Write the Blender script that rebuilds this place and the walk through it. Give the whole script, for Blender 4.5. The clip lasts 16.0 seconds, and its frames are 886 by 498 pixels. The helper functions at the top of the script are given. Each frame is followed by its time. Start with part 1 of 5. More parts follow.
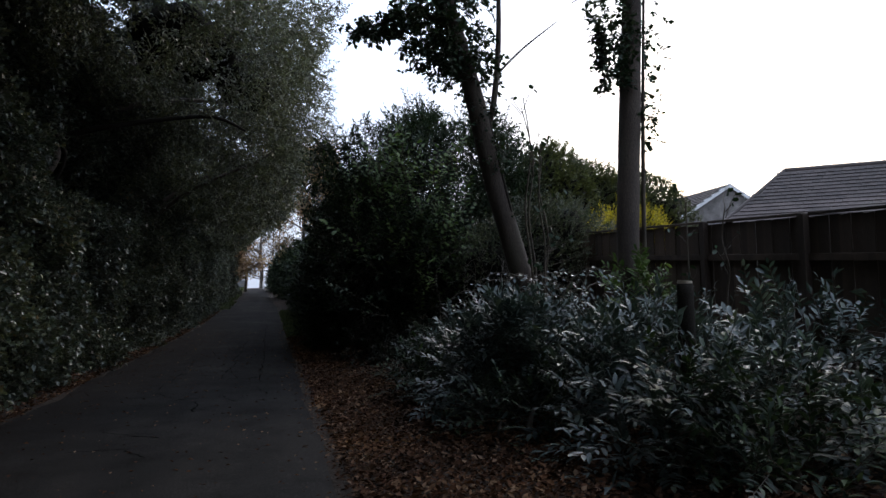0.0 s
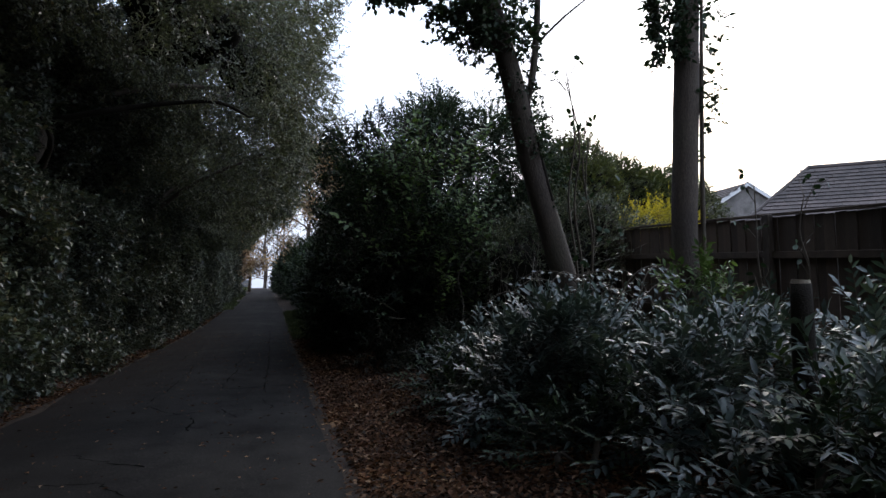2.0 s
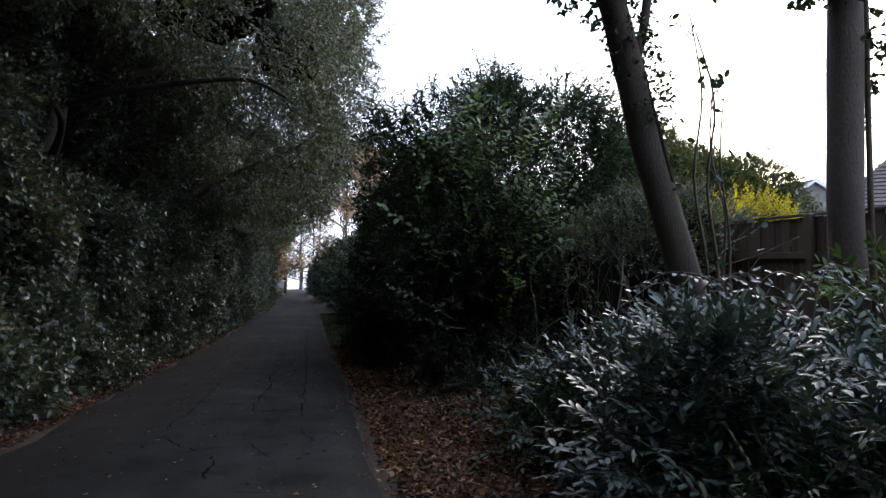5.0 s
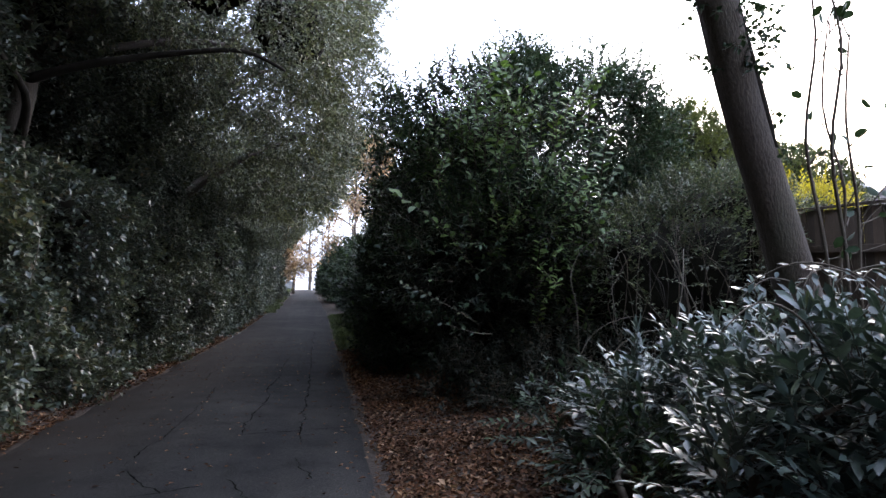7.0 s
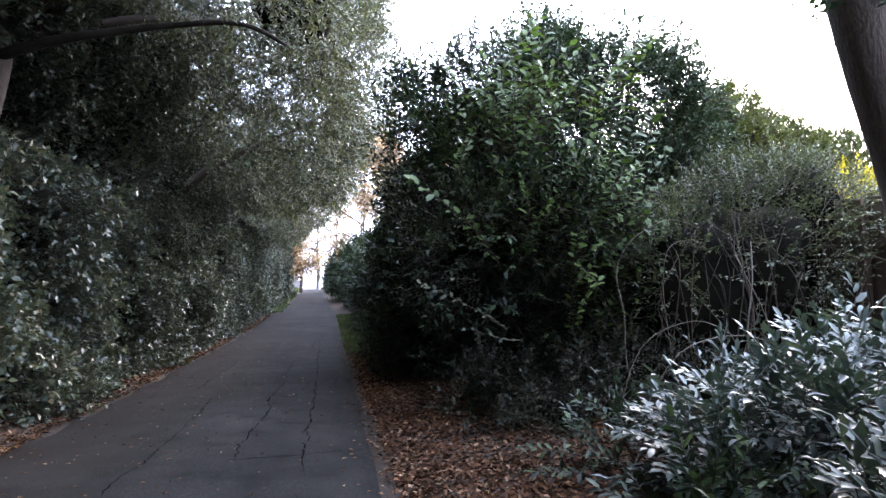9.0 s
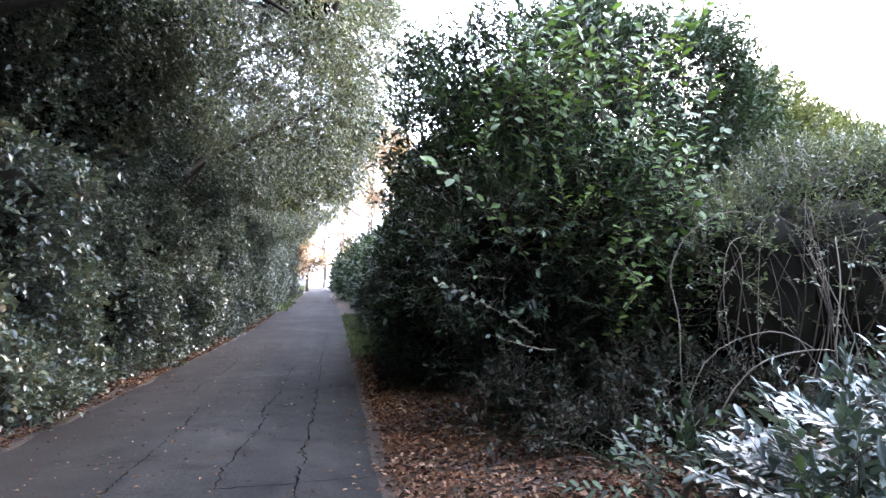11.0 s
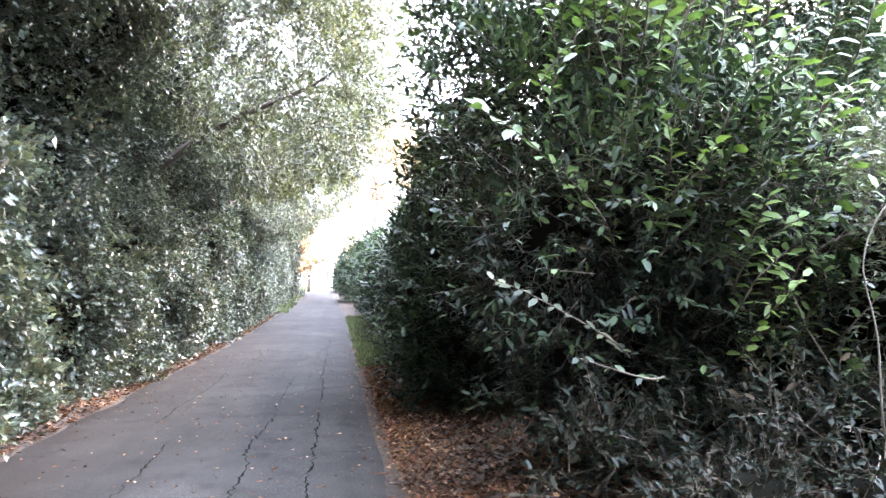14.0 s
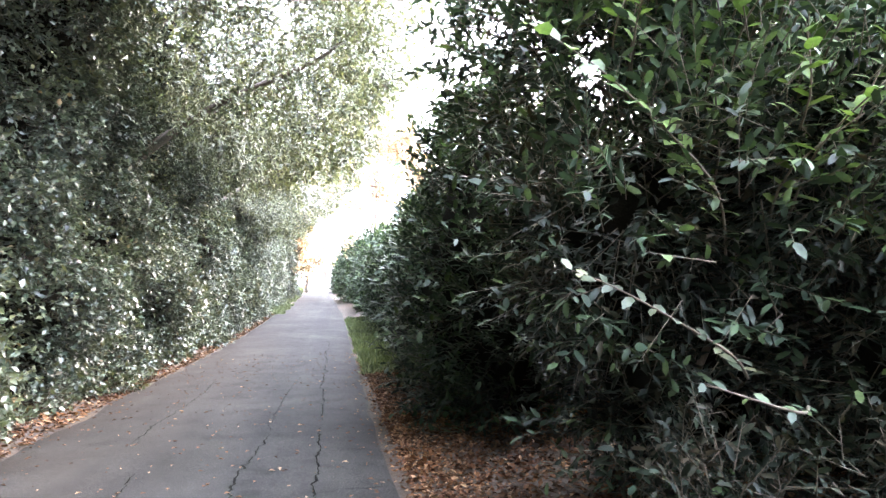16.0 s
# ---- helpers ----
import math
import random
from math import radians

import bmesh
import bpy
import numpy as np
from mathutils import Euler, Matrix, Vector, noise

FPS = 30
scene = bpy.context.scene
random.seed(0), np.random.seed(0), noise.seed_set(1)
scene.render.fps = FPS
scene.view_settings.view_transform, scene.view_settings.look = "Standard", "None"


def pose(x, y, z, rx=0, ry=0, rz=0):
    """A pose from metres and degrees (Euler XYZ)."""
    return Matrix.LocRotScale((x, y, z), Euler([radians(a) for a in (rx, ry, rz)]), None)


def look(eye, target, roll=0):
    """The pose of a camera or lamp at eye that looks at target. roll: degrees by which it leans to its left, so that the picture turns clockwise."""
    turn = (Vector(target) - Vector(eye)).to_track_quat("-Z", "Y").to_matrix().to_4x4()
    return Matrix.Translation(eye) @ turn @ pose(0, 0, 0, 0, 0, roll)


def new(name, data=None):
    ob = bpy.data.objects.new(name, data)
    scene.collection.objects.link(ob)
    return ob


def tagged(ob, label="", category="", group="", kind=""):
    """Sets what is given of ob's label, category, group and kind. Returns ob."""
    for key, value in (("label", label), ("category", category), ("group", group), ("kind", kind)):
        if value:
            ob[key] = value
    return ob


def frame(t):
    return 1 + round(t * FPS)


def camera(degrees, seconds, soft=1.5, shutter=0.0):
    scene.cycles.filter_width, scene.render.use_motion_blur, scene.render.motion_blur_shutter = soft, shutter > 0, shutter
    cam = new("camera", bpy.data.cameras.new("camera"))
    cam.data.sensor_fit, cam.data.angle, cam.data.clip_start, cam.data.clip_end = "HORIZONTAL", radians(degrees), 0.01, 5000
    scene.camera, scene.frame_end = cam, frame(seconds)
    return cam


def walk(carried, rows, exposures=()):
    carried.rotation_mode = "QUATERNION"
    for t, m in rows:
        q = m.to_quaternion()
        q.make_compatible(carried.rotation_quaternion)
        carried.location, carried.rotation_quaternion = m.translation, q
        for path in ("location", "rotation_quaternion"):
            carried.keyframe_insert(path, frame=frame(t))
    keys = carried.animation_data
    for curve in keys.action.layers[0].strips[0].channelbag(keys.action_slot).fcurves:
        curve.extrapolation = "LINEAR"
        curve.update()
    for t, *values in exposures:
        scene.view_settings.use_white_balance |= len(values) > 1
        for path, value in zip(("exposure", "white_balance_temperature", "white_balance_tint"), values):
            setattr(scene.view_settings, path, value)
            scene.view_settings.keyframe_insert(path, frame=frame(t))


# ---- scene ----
cam = camera(70.0, 16.0, soft=1.5)
PATH = [
    (0, (-0.007, 0.079, 1.512), (0.52, 2.005, 1.635), -1.4),
    (0.5, (-0.015, 0.362, 1.507), (0.506, 2.289, 1.628), -1.3),
    (1, (0.013, 0.659, 1.498), (0.532, 2.586, 1.619), -1.3),
    (1.5, (0.017, 0.93, 1.512), (0.532, 2.858, 1.634), -1.3),
    (2, (-0.044, 1.227, 1.516), (0.472, 3.156, 1.641), -1.2),
    (2.5, (-0.051, 1.514, 1.529), (0.452, 3.446, 1.654), -1.1),
    (3, (-0.09, 1.82, 1.548), (0.346, 3.768, 1.678), -1.0),
    (3.5, (-0.145, 2.101, 1.56), (0.284, 4.05, 1.688), -1.0),
    (4, (-0.137, 2.393, 1.562), (0.285, 4.343, 1.689), -1.1),
    (4.2, (-0.14, 2.484, 1.572), (0.283, 4.434, 1.701), -1.0),
    (6.3, (-0.005, 3.842, 1.553), (0.382, 5.8, 1.687), -0.9),
    (6.5, (-0.009, 3.95, 1.561), (0.375, 5.908, 1.694), -0.9),
    (7, (0.01, 4.339, 1.552), (0.394, 6.297, 1.687), -0.9),
    (7.5, (0.011, 4.526, 1.557), (0.384, 6.486, 1.691), -1.0),
    (8, (-0.005, 4.804, 1.561), (0.364, 6.766, 1.693), -1.0),
    (8.5, (0.052, 5.088, 1.568), (0.414, 7.05, 1.703), -0.9),
    (9, (0.041, 5.386, 1.573), (0.4, 7.349, 1.704), -1.0),
    (9.2, (0.031, 5.495, 1.566), (0.388, 7.458, 1.702), -1.0),
    (11.3, (0.095, 6.634, 1.563), (0.431, 8.601, 1.697), -0.1),
    (11.5, (0.098, 6.824, 1.564), (0.433, 8.791, 1.698), -0.3),
    (12, (0.061, 7.165, 1.574), (0.395, 9.133, 1.704), -0.5),
    (12.5, (0.088, 7.495, 1.558), (0.421, 9.463, 1.687), -0.5),
    (13, (0.081, 7.768, 1.563), (0.411, 9.736, 1.694), -0.4),
    (13.5, (0.039, 8.061, 1.577), (0.369, 10.028, 1.712), -0.4),
    (14, (0.051, 8.352, 1.577), (0.381, 10.32, 1.71), -0.4),
    (14.5, (0.022, 8.651, 1.581), (0.353, 10.619, 1.715), -0.4),
    (15, (-0.019, 8.965, 1.58), (0.322, 10.931, 1.717), -0.3),
    (15.5, (0.017, 9.308, 1.56), (0.357, 11.274, 1.695), -0.3),
    (16, (-0.023, 9.587, 1.551), (0.315, 11.554, 1.688), -0.3),
]
walk(cam, [(t, look(e, g, r)) for t, e, g, r in PATH],
     exposures=[(0, -0.05, 6200, 12), (2.0, 0.25, 6200, 12), (4.2, 0.63, 6200, 13), (6.3, 1.45, 6150, 15), (7.5, 2.0, 6100, 17),
                (9.0, 2.75, 6050, 18), (11.3, 3.75, 6050, 18), (12.5, 4.27, 6100, 18), (14.0, 5.0, 6300, 18), (16.0, 5.12, 6600, 15)])

# ---- sky and sun ----
world = bpy.data.worlds.new("overcast_sky")
scene.world = world
world.use_nodes = True
wn, wl = world.node_tree.nodes, world.node_tree.links
sky = wn.new("ShaderNodeTexSky")
sky.sky_type, sky.sun_disc = "NISHITA", False
sky.sun_elevation, sky.sun_rotation = radians(14), radians(40)
sky.air_density, sky.dust_density, sky.ozone_density = 1.0, 4.0, 1.5
cloud = wn.new("ShaderNodeMix")
cloud.data_type = "RGBA"
cloud.inputs[0].default_value = 0.72
# an overcast vault: brighter overhead than at the horizon
way_up = wn.new("ShaderNodeSeparateXYZ")
wl.new(wn.new("ShaderNodeTexCoord").outputs["Generated"], way_up.inputs[0])
vault = wn.new("ShaderNodeMapRange")
vault.inputs["To Min"].default_value, vault.inputs["To Max"].default_value = 0.72, 1.75
wl.new(way_up.outputs[2], vault.inputs["Value"])
tone = wn.new("ShaderNodeVectorMath")
tone.operation = "SCALE"
tone.inputs[0].default_value = (9.6, 11.0, 13.6)
wl.new(vault.outputs[0], tone.inputs["Scale"])
wl.new(tone.outputs[0], cloud.inputs[7])
wl.new(sky.outputs[0], cloud.inputs[6])
wl.new(cloud.outputs[2], wn["Background"].inputs[0])
wn["Background"].inputs[1].default_value = 0.12
sun = new("sun", bpy.data.lights.new("sun", "SUN"))
sun.data.energy, sun.data.angle, sun.data.color = 1.0, radians(25), (1.0, 0.9, 0.78)
sun.matrix_world = look((0, 0, 0), (-math.sin(radians(40)), -math.cos(radians(40)), -0.55))


# ---- materials ----
def shader(name, rough=0.6, metal=0.0):
    m = bpy.data.materials.new(name)
    m.use_nodes = True
    n, l = m.node_tree.nodes, m.node_tree.links
    b = n["Principled BSDF"]
    b.inputs["Roughness"].default_value, b.inputs["Metallic"].default_value = rough, metal
    return m, n, l, b


def ramp(n, l, source, stops):
    r = n.new("ShaderNodeValToRGB")
    while len(r.color_ramp.elements) < len(stops):
        r.color_ramp.elements.new(0.5)
    for e, (p, c) in zip(r.color_ramp.elements, stops):
        e.position, e.color = p, (*c, 1)
    l.new(source, r.inputs[0])
    return r.outputs[0]


def mixed(n, l, a, b, fac, mode="MIX"):
    x = n.new("ShaderNodeMix")
    x.data_type, x.blend_type = "RGBA", mode
    l.new(a, x.inputs[6]), l.new(b, x.inputs[7])
    if isinstance(fac, float):
        x.inputs[0].default_value = fac
    else:
        l.new(fac, x.inputs[0])
    return x.outputs[2]


def noise_tex(n, l, scale, detail=4.0, stretch=None):
    c = n.new("ShaderNodeTexCoord")
    t = n.new("ShaderNodeTexNoise")
    t.inputs["Scale"].default_value, t.inputs["Detail"].default_value = scale, detail
    if stretch:
        mp = n.new("ShaderNodeMapping")
        mp.inputs["Scale"].default_value = stretch
        l.new(c.outputs["Object"], mp.inputs[0]), l.new(mp.outputs[0], t.inputs["Vector"])
    else:
        l.new(c.outputs["Object"], t.inputs["Vector"])
    return t.outputs["Fac"]


def bump(n, l, b, height, strength, distance):
    k = n.new("ShaderNodeBump")
    k.inputs["Strength"].default_value, k.inputs["Distance"].default_value = strength, distance
    l.new(height, k.inputs["Height"]), l.new(k.outputs[0], b.inputs["Normal"])


def leaf_material(name, stops, rough=0.4, through_light=0.25, patch=0.6, spec=0.5):
    """Leaf colours that vary from leaf to leaf and in large soft patches."""
    m, n, l, b = shader(name, rough)
    geo = n.new("ShaderNodeNewGeometry")
    col = ramp(n, l, geo.outputs["Random Per Island"], stops)
    soft = ramp(n, l, noise_tex(n, l, patch, 3), [(0.3, (0.5, 0.53, 0.52)), (0.5, (0.95, 0.95, 0.9)), (0.7, (1.4, 1.3, 1.0))])
    fine = ramp(n, l, noise_tex(n, l, 45, 2), [(0.3, (0.8, 0.8, 0.8)), (0.7, (1.15, 1.15, 1.1))])
    col = mixed(n, l, mixed(n, l, col, soft, 1.0, "MULTIPLY"), fine, 1.0, "MULTIPLY")
    l.new(col, b.inputs["Base Color"])
    b.inputs["Specular IOR Level"].default_value = spec
    tr = n.new("ShaderNodeBsdfTranslucent")
    warm = n.new("ShaderNodeRGB")
    warm.outputs[0].default_value = (1.45, 1.55, 0.8, 1)
    l.new(mixed(n, l, col, warm.outputs[0], 1.0, "MULTIPLY"), tr.inputs[0])
    mx = n.new("ShaderNodeMixShader")
    mx.inputs[0].default_value = through_light
    l.new(b.outputs[0], mx.inputs[1]), l.new(tr.outputs[0], mx.inputs[2])
    l.new(mx.outputs[0], n["Material Output"].inputs[0])
    return m


def surface(name, stops, scale, rough=0.8, bump_by=0.4, distance=0.01, stretch=None, per_object=0.0, fine=30.0):
    m, n, l, b = shader(name, rough)
    big = noise_tex(n, l, scale, 6, stretch)
    small = noise_tex(n, l, scale * fine, 4, stretch)
    col = ramp(n, l, big, stops)
    grain = ramp(n, l, small, [(0.3, (0.72, 0.72, 0.72)), (0.7, (1.2, 1.2, 1.2))])
    col = mixed(n, l, col, grain, 1.0, "MULTIPLY")
    if per_object:
        o = n.new("ShaderNodeObjectInfo")
        lo = 1 - per_object
        col = mixed(n, l, col, ramp(n, l, o.outputs["Random"], [(0, (lo, lo, lo)), (1, (1.15, 1.12, 1.1))]), 1.0, "MULTIPLY")
    l.new(col, b.inputs["Base Color"])
    bump(n, l, b, small, bump_by, distance)
    return m


LAUREL = leaf_material("laurel_leaf", [(0, (0.025, 0.04, 0.042)), (0.5, (0.05, 0.075, 0.072)), (0.9, (0.085, 0.115, 0.108)), (1, (0.12, 0.14, 0.1))], 0.38, 0.1, 0.8, 0.55)
LAUREL_TALL = leaf_material("tall_laurel_leaf", [(0, (0.012, 0.02, 0.015)), (0.55, (0.026, 0.044, 0.026)), (0.9, (0.05, 0.076, 0.036)), (1, (0.08, 0.115, 0.048))], 0.46, 0.12, 0.9, 0.2)
HOLLY = leaf_material("dark_evergreen_leaf", [(0, (0.015, 0.03, 0.018)), (0.6, (0.03, 0.055, 0.032)), (1, (0.055, 0.072, 0.042))], 0.45, 0.13, 0.7, 0.25)
IVY = leaf_material("ivy_leaf", [(0, (0.022, 0.032, 0.026)), (0.5, (0.054, 0.07, 0.054)), (0.88, (0.11, 0.125, 0.092)), (0.97, (0.14, 0.145, 0.09)), (1, (0.16, 0.11, 0.07))], 0.34, 0.15, 0.6, 0.55)
OAK = leaf_material("holm_oak_leaf", [(0, (0.038, 0.046, 0.032)), (0.6, (0.09, 0.1, 0.068)), (1, (0.17, 0.175, 0.115))], 0.34, 0.22, 0.5, 0.55)
BRAMBLE = leaf_material("bramble_leaf", [(0, (0.036, 0.048, 0.034)), (0.6, (0.075, 0.09, 0.058)), (1, (0.15, 0.155, 0.095))], 0.45, 0.2)
YELLOW = leaf_material("yellow_leaf", [(0, (0.4, 0.32, 0.02)), (1, (0.65, 0.5, 0.04))], 0.5, 0.4)
BEECH = leaf_material("copper_beech_leaf", [(0, (0.2, 0.12, 0.08)), (0.6, (0.36, 0.24, 0.16)), (1, (0.48, 0.36, 0.27))], 0.7, 0.15, 0.6, 0.2)
DEAD = leaf_material("fallen_leaf", [(0, (0.03, 0.015, 0.009)), (0.45, (0.082, 0.037, 0.021)), (0.8, (0.15, 0.076, 0.045)), (1, (0.32, 0.21, 0.15))], 0.8, 0.05, 0.9, 0.1)
GRASS = leaf_material("grass_blade", [(0, (0.05, 0.068, 0.036)), (1, (0.12, 0.14, 0.085))], 0.5, 0.3)
# near-black backing colour: paints the deep shade behind leaves and stops light leaks
INNER = surface("thicket_inner_shade", [(0.3, (0.003, 0.003, 0.002)), (0.7, (0.01, 0.009, 0.006))], 2.0, 1.0)
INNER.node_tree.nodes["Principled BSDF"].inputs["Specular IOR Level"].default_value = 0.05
# brighter laurel leaf; on the tall bush its colour holds the back-light
LIGHT_LEAF = leaf_material("bright_laurel_leaf", [(0, (0.05, 0.082, 0.028)), (0.6, (0.085, 0.13, 0.044)), (1, (0.115, 0.16, 0.058))], 0.5, 0.26, 0.9, 0.22)
GARDEN = leaf_material("garden_shrub_leaf", [(0, (0.045, 0.058, 0.026)), (0.6, (0.085, 0.1, 0.042)), (1, (0.13, 0.14, 0.06))], 0.5, 0.15, 0.9, 0.3)
# a darker copy of the bark, with shade put into its colour
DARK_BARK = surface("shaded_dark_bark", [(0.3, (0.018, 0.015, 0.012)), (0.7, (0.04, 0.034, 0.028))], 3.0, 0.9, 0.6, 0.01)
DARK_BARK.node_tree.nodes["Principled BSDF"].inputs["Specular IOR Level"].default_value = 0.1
BARK = surface("grey_brown_bark", [(0.3, (0.045, 0.033, 0.025)), (0.55, (0.078, 0.058, 0.043)), (0.75, (0.065, 0.06, 0.038))], 1.6, 0.85, 0.7, 0.015, (1.5, 1.5, 0.5))
TWIG = surface("twig_bark", [(0.3, (0.045, 0.033, 0.022)), (0.7, (0.1, 0.075, 0.05))], 4.0, 0.8)
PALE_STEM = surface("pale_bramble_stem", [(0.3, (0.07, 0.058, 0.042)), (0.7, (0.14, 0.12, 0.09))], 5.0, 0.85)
CUT_WOOD = surface("weathered_cut_wood", [(0.3, (0.25, 0.2, 0.14)), (0.7, (0.4, 0.34, 0.25))], 9.0, 0.8)
SOIL = surface("dark_soil", [(0.3, (0.02, 0.013, 0.009)), (0.55, (0.04, 0.025, 0.016)), (0.75, (0.062, 0.037, 0.022))], 0.9, 0.95, 0.9, 0.03)
FENCE = surface("weathered_fence_board", [(0.3, (0.05, 0.034, 0.023)), (0.6, (0.088, 0.06, 0.04)), (0.8, (0.075, 0.066, 0.042))], 1.2, 0.85, 0.5, 0.006, (4, 4, 0.5), 0.35)
TILE = surface("brown_concrete_tile", [(0.3, (0.05, 0.042, 0.039)), (0.6, (0.09, 0.073, 0.068)), (0.8, (0.08, 0.078, 0.062))], 0.8, 0.85, 0.4, 0.01, None, 0.3)
WHITE = surface("white_painted_board", [(0.3, (0.74, 0.74, 0.73)), (0.7, (0.82, 0.82, 0.8))], 2.0, 0.5, 0.1, 0.002)
RENDERED = surface("grey_stone_wall", [(0.3, (0.13, 0.12, 0.11)), (0.7, (0.26, 0.24, 0.22))], 2.5, 0.9, 0.5, 0.02)
GREY_WALL = surface("grey_far_wall", [(0.3, (0.22, 0.22, 0.22)), (0.7, (0.32, 0.32, 0.31))], 1.0, 0.9, 0.3, 0.01)
CRACK = surface("open_asphalt_crack", [(0.3, (0.008, 0.008, 0.008)), (0.7, (0.016, 0.015, 0.013))], 8.0, 1.0)
CRACK.node_tree.nodes["Principled BSDF"].inputs["Specular IOR Level"].default_value = 0.0
# near-black leaf colour that stands for the shade low in the thickets
UNDER = leaf_material("shade_coloured_leaf", [(0, (0.008, 0.012, 0.009)), (0.7, (0.017, 0.024, 0.016)), (1, (0.045, 0.034, 0.022))], 0.5, 0.06, 0.9, 0.14)



def asphalt_material():
    m, n, l, b = shader("worn_asphalt", 0.8)
    base = ramp(n, l, noise_tex(n, l, 0.5, 6), [(0.3, (0.021, 0.0192, 0.0178)), (0.5, (0.03, 0.0275, 0.0255)), (0.72, (0.044, 0.0402, 0.0365))])
    lanes = ramp(n, l, noise_tex(n, l, 1.0, 3, (2.2, 0.12, 1)), [(0.35, (0.82, 0.82, 0.84)), (0.65, (1.15, 1.14, 1.12))])
    grit = ramp(n, l, noise_tex(n, l, 75, 3), [(0.32, (0.5, 0.5, 0.5)), (0.6, (1.1, 1.1, 1.1)), (0.72, (2.1, 2.05, 2.0))])
    stain = ramp(n, l, noise_tex(n, l, 2.3, 5), [(0.3, (0.55, 0.52, 0.5)), (0.42, (0.85, 0.84, 0.83)), (0.6, (1.1, 1.08, 1.06))])
    col = mixed(n, l, mixed(n, l, mixed(n, l, base, lanes, 1.0, "MULTIPLY"), grit, 1.0, "MULTIPLY"), stain, 1.0, "MULTIPLY")
    # leaf mould trodden into the side under the hedge
    across = n.new("ShaderNodeSeparateXYZ")
    l.new(n.new("ShaderNodeTexCoord").outputs["Object"], across.inputs[0])
    side = n.new("ShaderNodeMapRange")
    side.inputs["From Min"].default_value, side.inputs["From Max"].default_value = -1.1, -2.9
    l.new(across.outputs[0], side.inputs["Value"])
    patchy = n.new("ShaderNodeMath")
    patchy.operation = "MULTIPLY"
    l.new(side.outputs[0], patchy.inputs[0])
    l.new(ramp(n, l, noise_tex(n, l, 1.4, 6), [(0.35, (0.15, 0.15, 0.15)), (0.6, (0.9, 0.9, 0.9))]), patchy.inputs[1])
    mould = ramp(n, l, noise_tex(n, l, 40, 4), [(0.3, (0.012, 0.0095, 0.008)), (0.7, (0.026, 0.02, 0.016))])
    col = mixed(n, l, col, mould, patchy.outputs[0])
    l.new(col, b.inputs["Base Color"])
    bump(n, l, b, noise_tex(n, l, 120, 3), 0.6, 0.006)
    b.inputs["Specular IOR Level"].default_value = 0.12
    b.inputs["Roughness"].default_value = 0.9
    return m


ASPHALT = asphalt_material()

# ---- building helpers ----
rng = np.random.default_rng(7)


def waves(seed, count=9, low=0.4, high=2.2):
    """A smooth random field over space, about -1 to 1."""
    r = np.random.default_rng(seed)
    k = r.normal(size=(count, 3))
    k *= (r.uniform(low, high, count) / np.linalg.norm(k, axis=1))[:, None]
    ph = r.uniform(0, 6.28, count)
    return lambda p: np.sin(np.asarray(p) @ k.T * 3 + ph).sum(-1) / math.sqrt(count) * 0.8


def unit(v):
    return v / np.maximum(np.linalg.norm(v, axis=-1, keepdims=True), 1e-9)


def road_z(y):
    y = np.asarray(y, float)
    d = np.clip(y - 24, 0, 42)
    return 0.00106 * d * d + np.clip(y - 66, 0, 30) * 0.01


def lane_edges(y):
    """The lane's two edges: straight, then narrowing and bending at its far end."""
    y = np.asarray(y, float)
    far = np.clip((y - 44) / 22, 0, 1.3)
    return ROAD_L + 1.05 * far, ROAD_R - 1.05 * far ** 1.2


ROAD_L, ROAD_R = -3.22, 0.5
_bumps = waves(3, 14, 0.3, 1.6)


def ground_z(x, y):
    """The lie of the land: flat under the lane, a low bank on both sides."""
    x, y = np.asarray(x, float), np.asarray(y, float)
    right = np.clip((x - 0.6) / 5.6, 0, 1)
    left = np.clip((-3.2 - x) / 3, 0, 1)
    bank = right * right * (3 - 2 * right) * np.clip(0.13 + 0.048 * y, 0.2, 0.8) + left * 0.35
    off = np.clip(np.maximum(x - 0.5, -3.2 - x) / 0.5, 0, 1)
    rough = _bumps(np.stack([x, y, x * 0], -1)) * 0.035 * off
    return road_z(y) + bank + rough


def mesh_np(name, v, tris):
    me = bpy.data.meshes.new(name)
    v, tris = np.asarray(v, np.float32), np.asarray(tris, np.int32)
    me.vertices.add(len(v)), me.loops.add(tris.size), me.polygons.add(len(tris))
    me.vertices.foreach_set("co", v.ravel())
    me.loops.foreach_set("vertex_index", tris.ravel())
    me.polygons.foreach_set("loop_start", np.arange(0, tris.size, 3, dtype=np.int32))
    me.update(calc_edges=True)
    return me


def thing(name, at, label, category, group="", kind=""):
    ob = new(name)
    ob.empty_display_size = 0.1
    ob.location = at
    return tagged(ob, label, category, group, kind)


def origin(ob):
    """Where an object stands in the world, through its parents."""
    p = Vector((0, 0, 0))
    while ob:
        p += ob.location
        ob = ob.parent
    return p


def part(name, bm, material, parent=None, label="", smooth=False, kind=""):
    """Links a bmesh, a mesh or (vertices, triangles) in world places as one object under its thing."""
    if isinstance(bm, bmesh.types.BMesh):
        me = bpy.data.meshes.new(name)
        bm.to_mesh(me)
        bm.free()
    elif isinstance(bm, tuple):
        me = mesh_np(name, *bm)
    else:
        me = bm
    if material and not me.materials:
        me.materials.append(material)
    if smooth:
        me.polygons.foreach_set("use_smooth", [True] * len(me.polygons))
    ob = new(name, me)
    if parent:
        ob.parent = parent
        o = origin(parent)
        if not isinstance(bm, bpy.types.Mesh):
            me.transform(Matrix.Translation(-o))
    return tagged(ob, label, kind=kind)


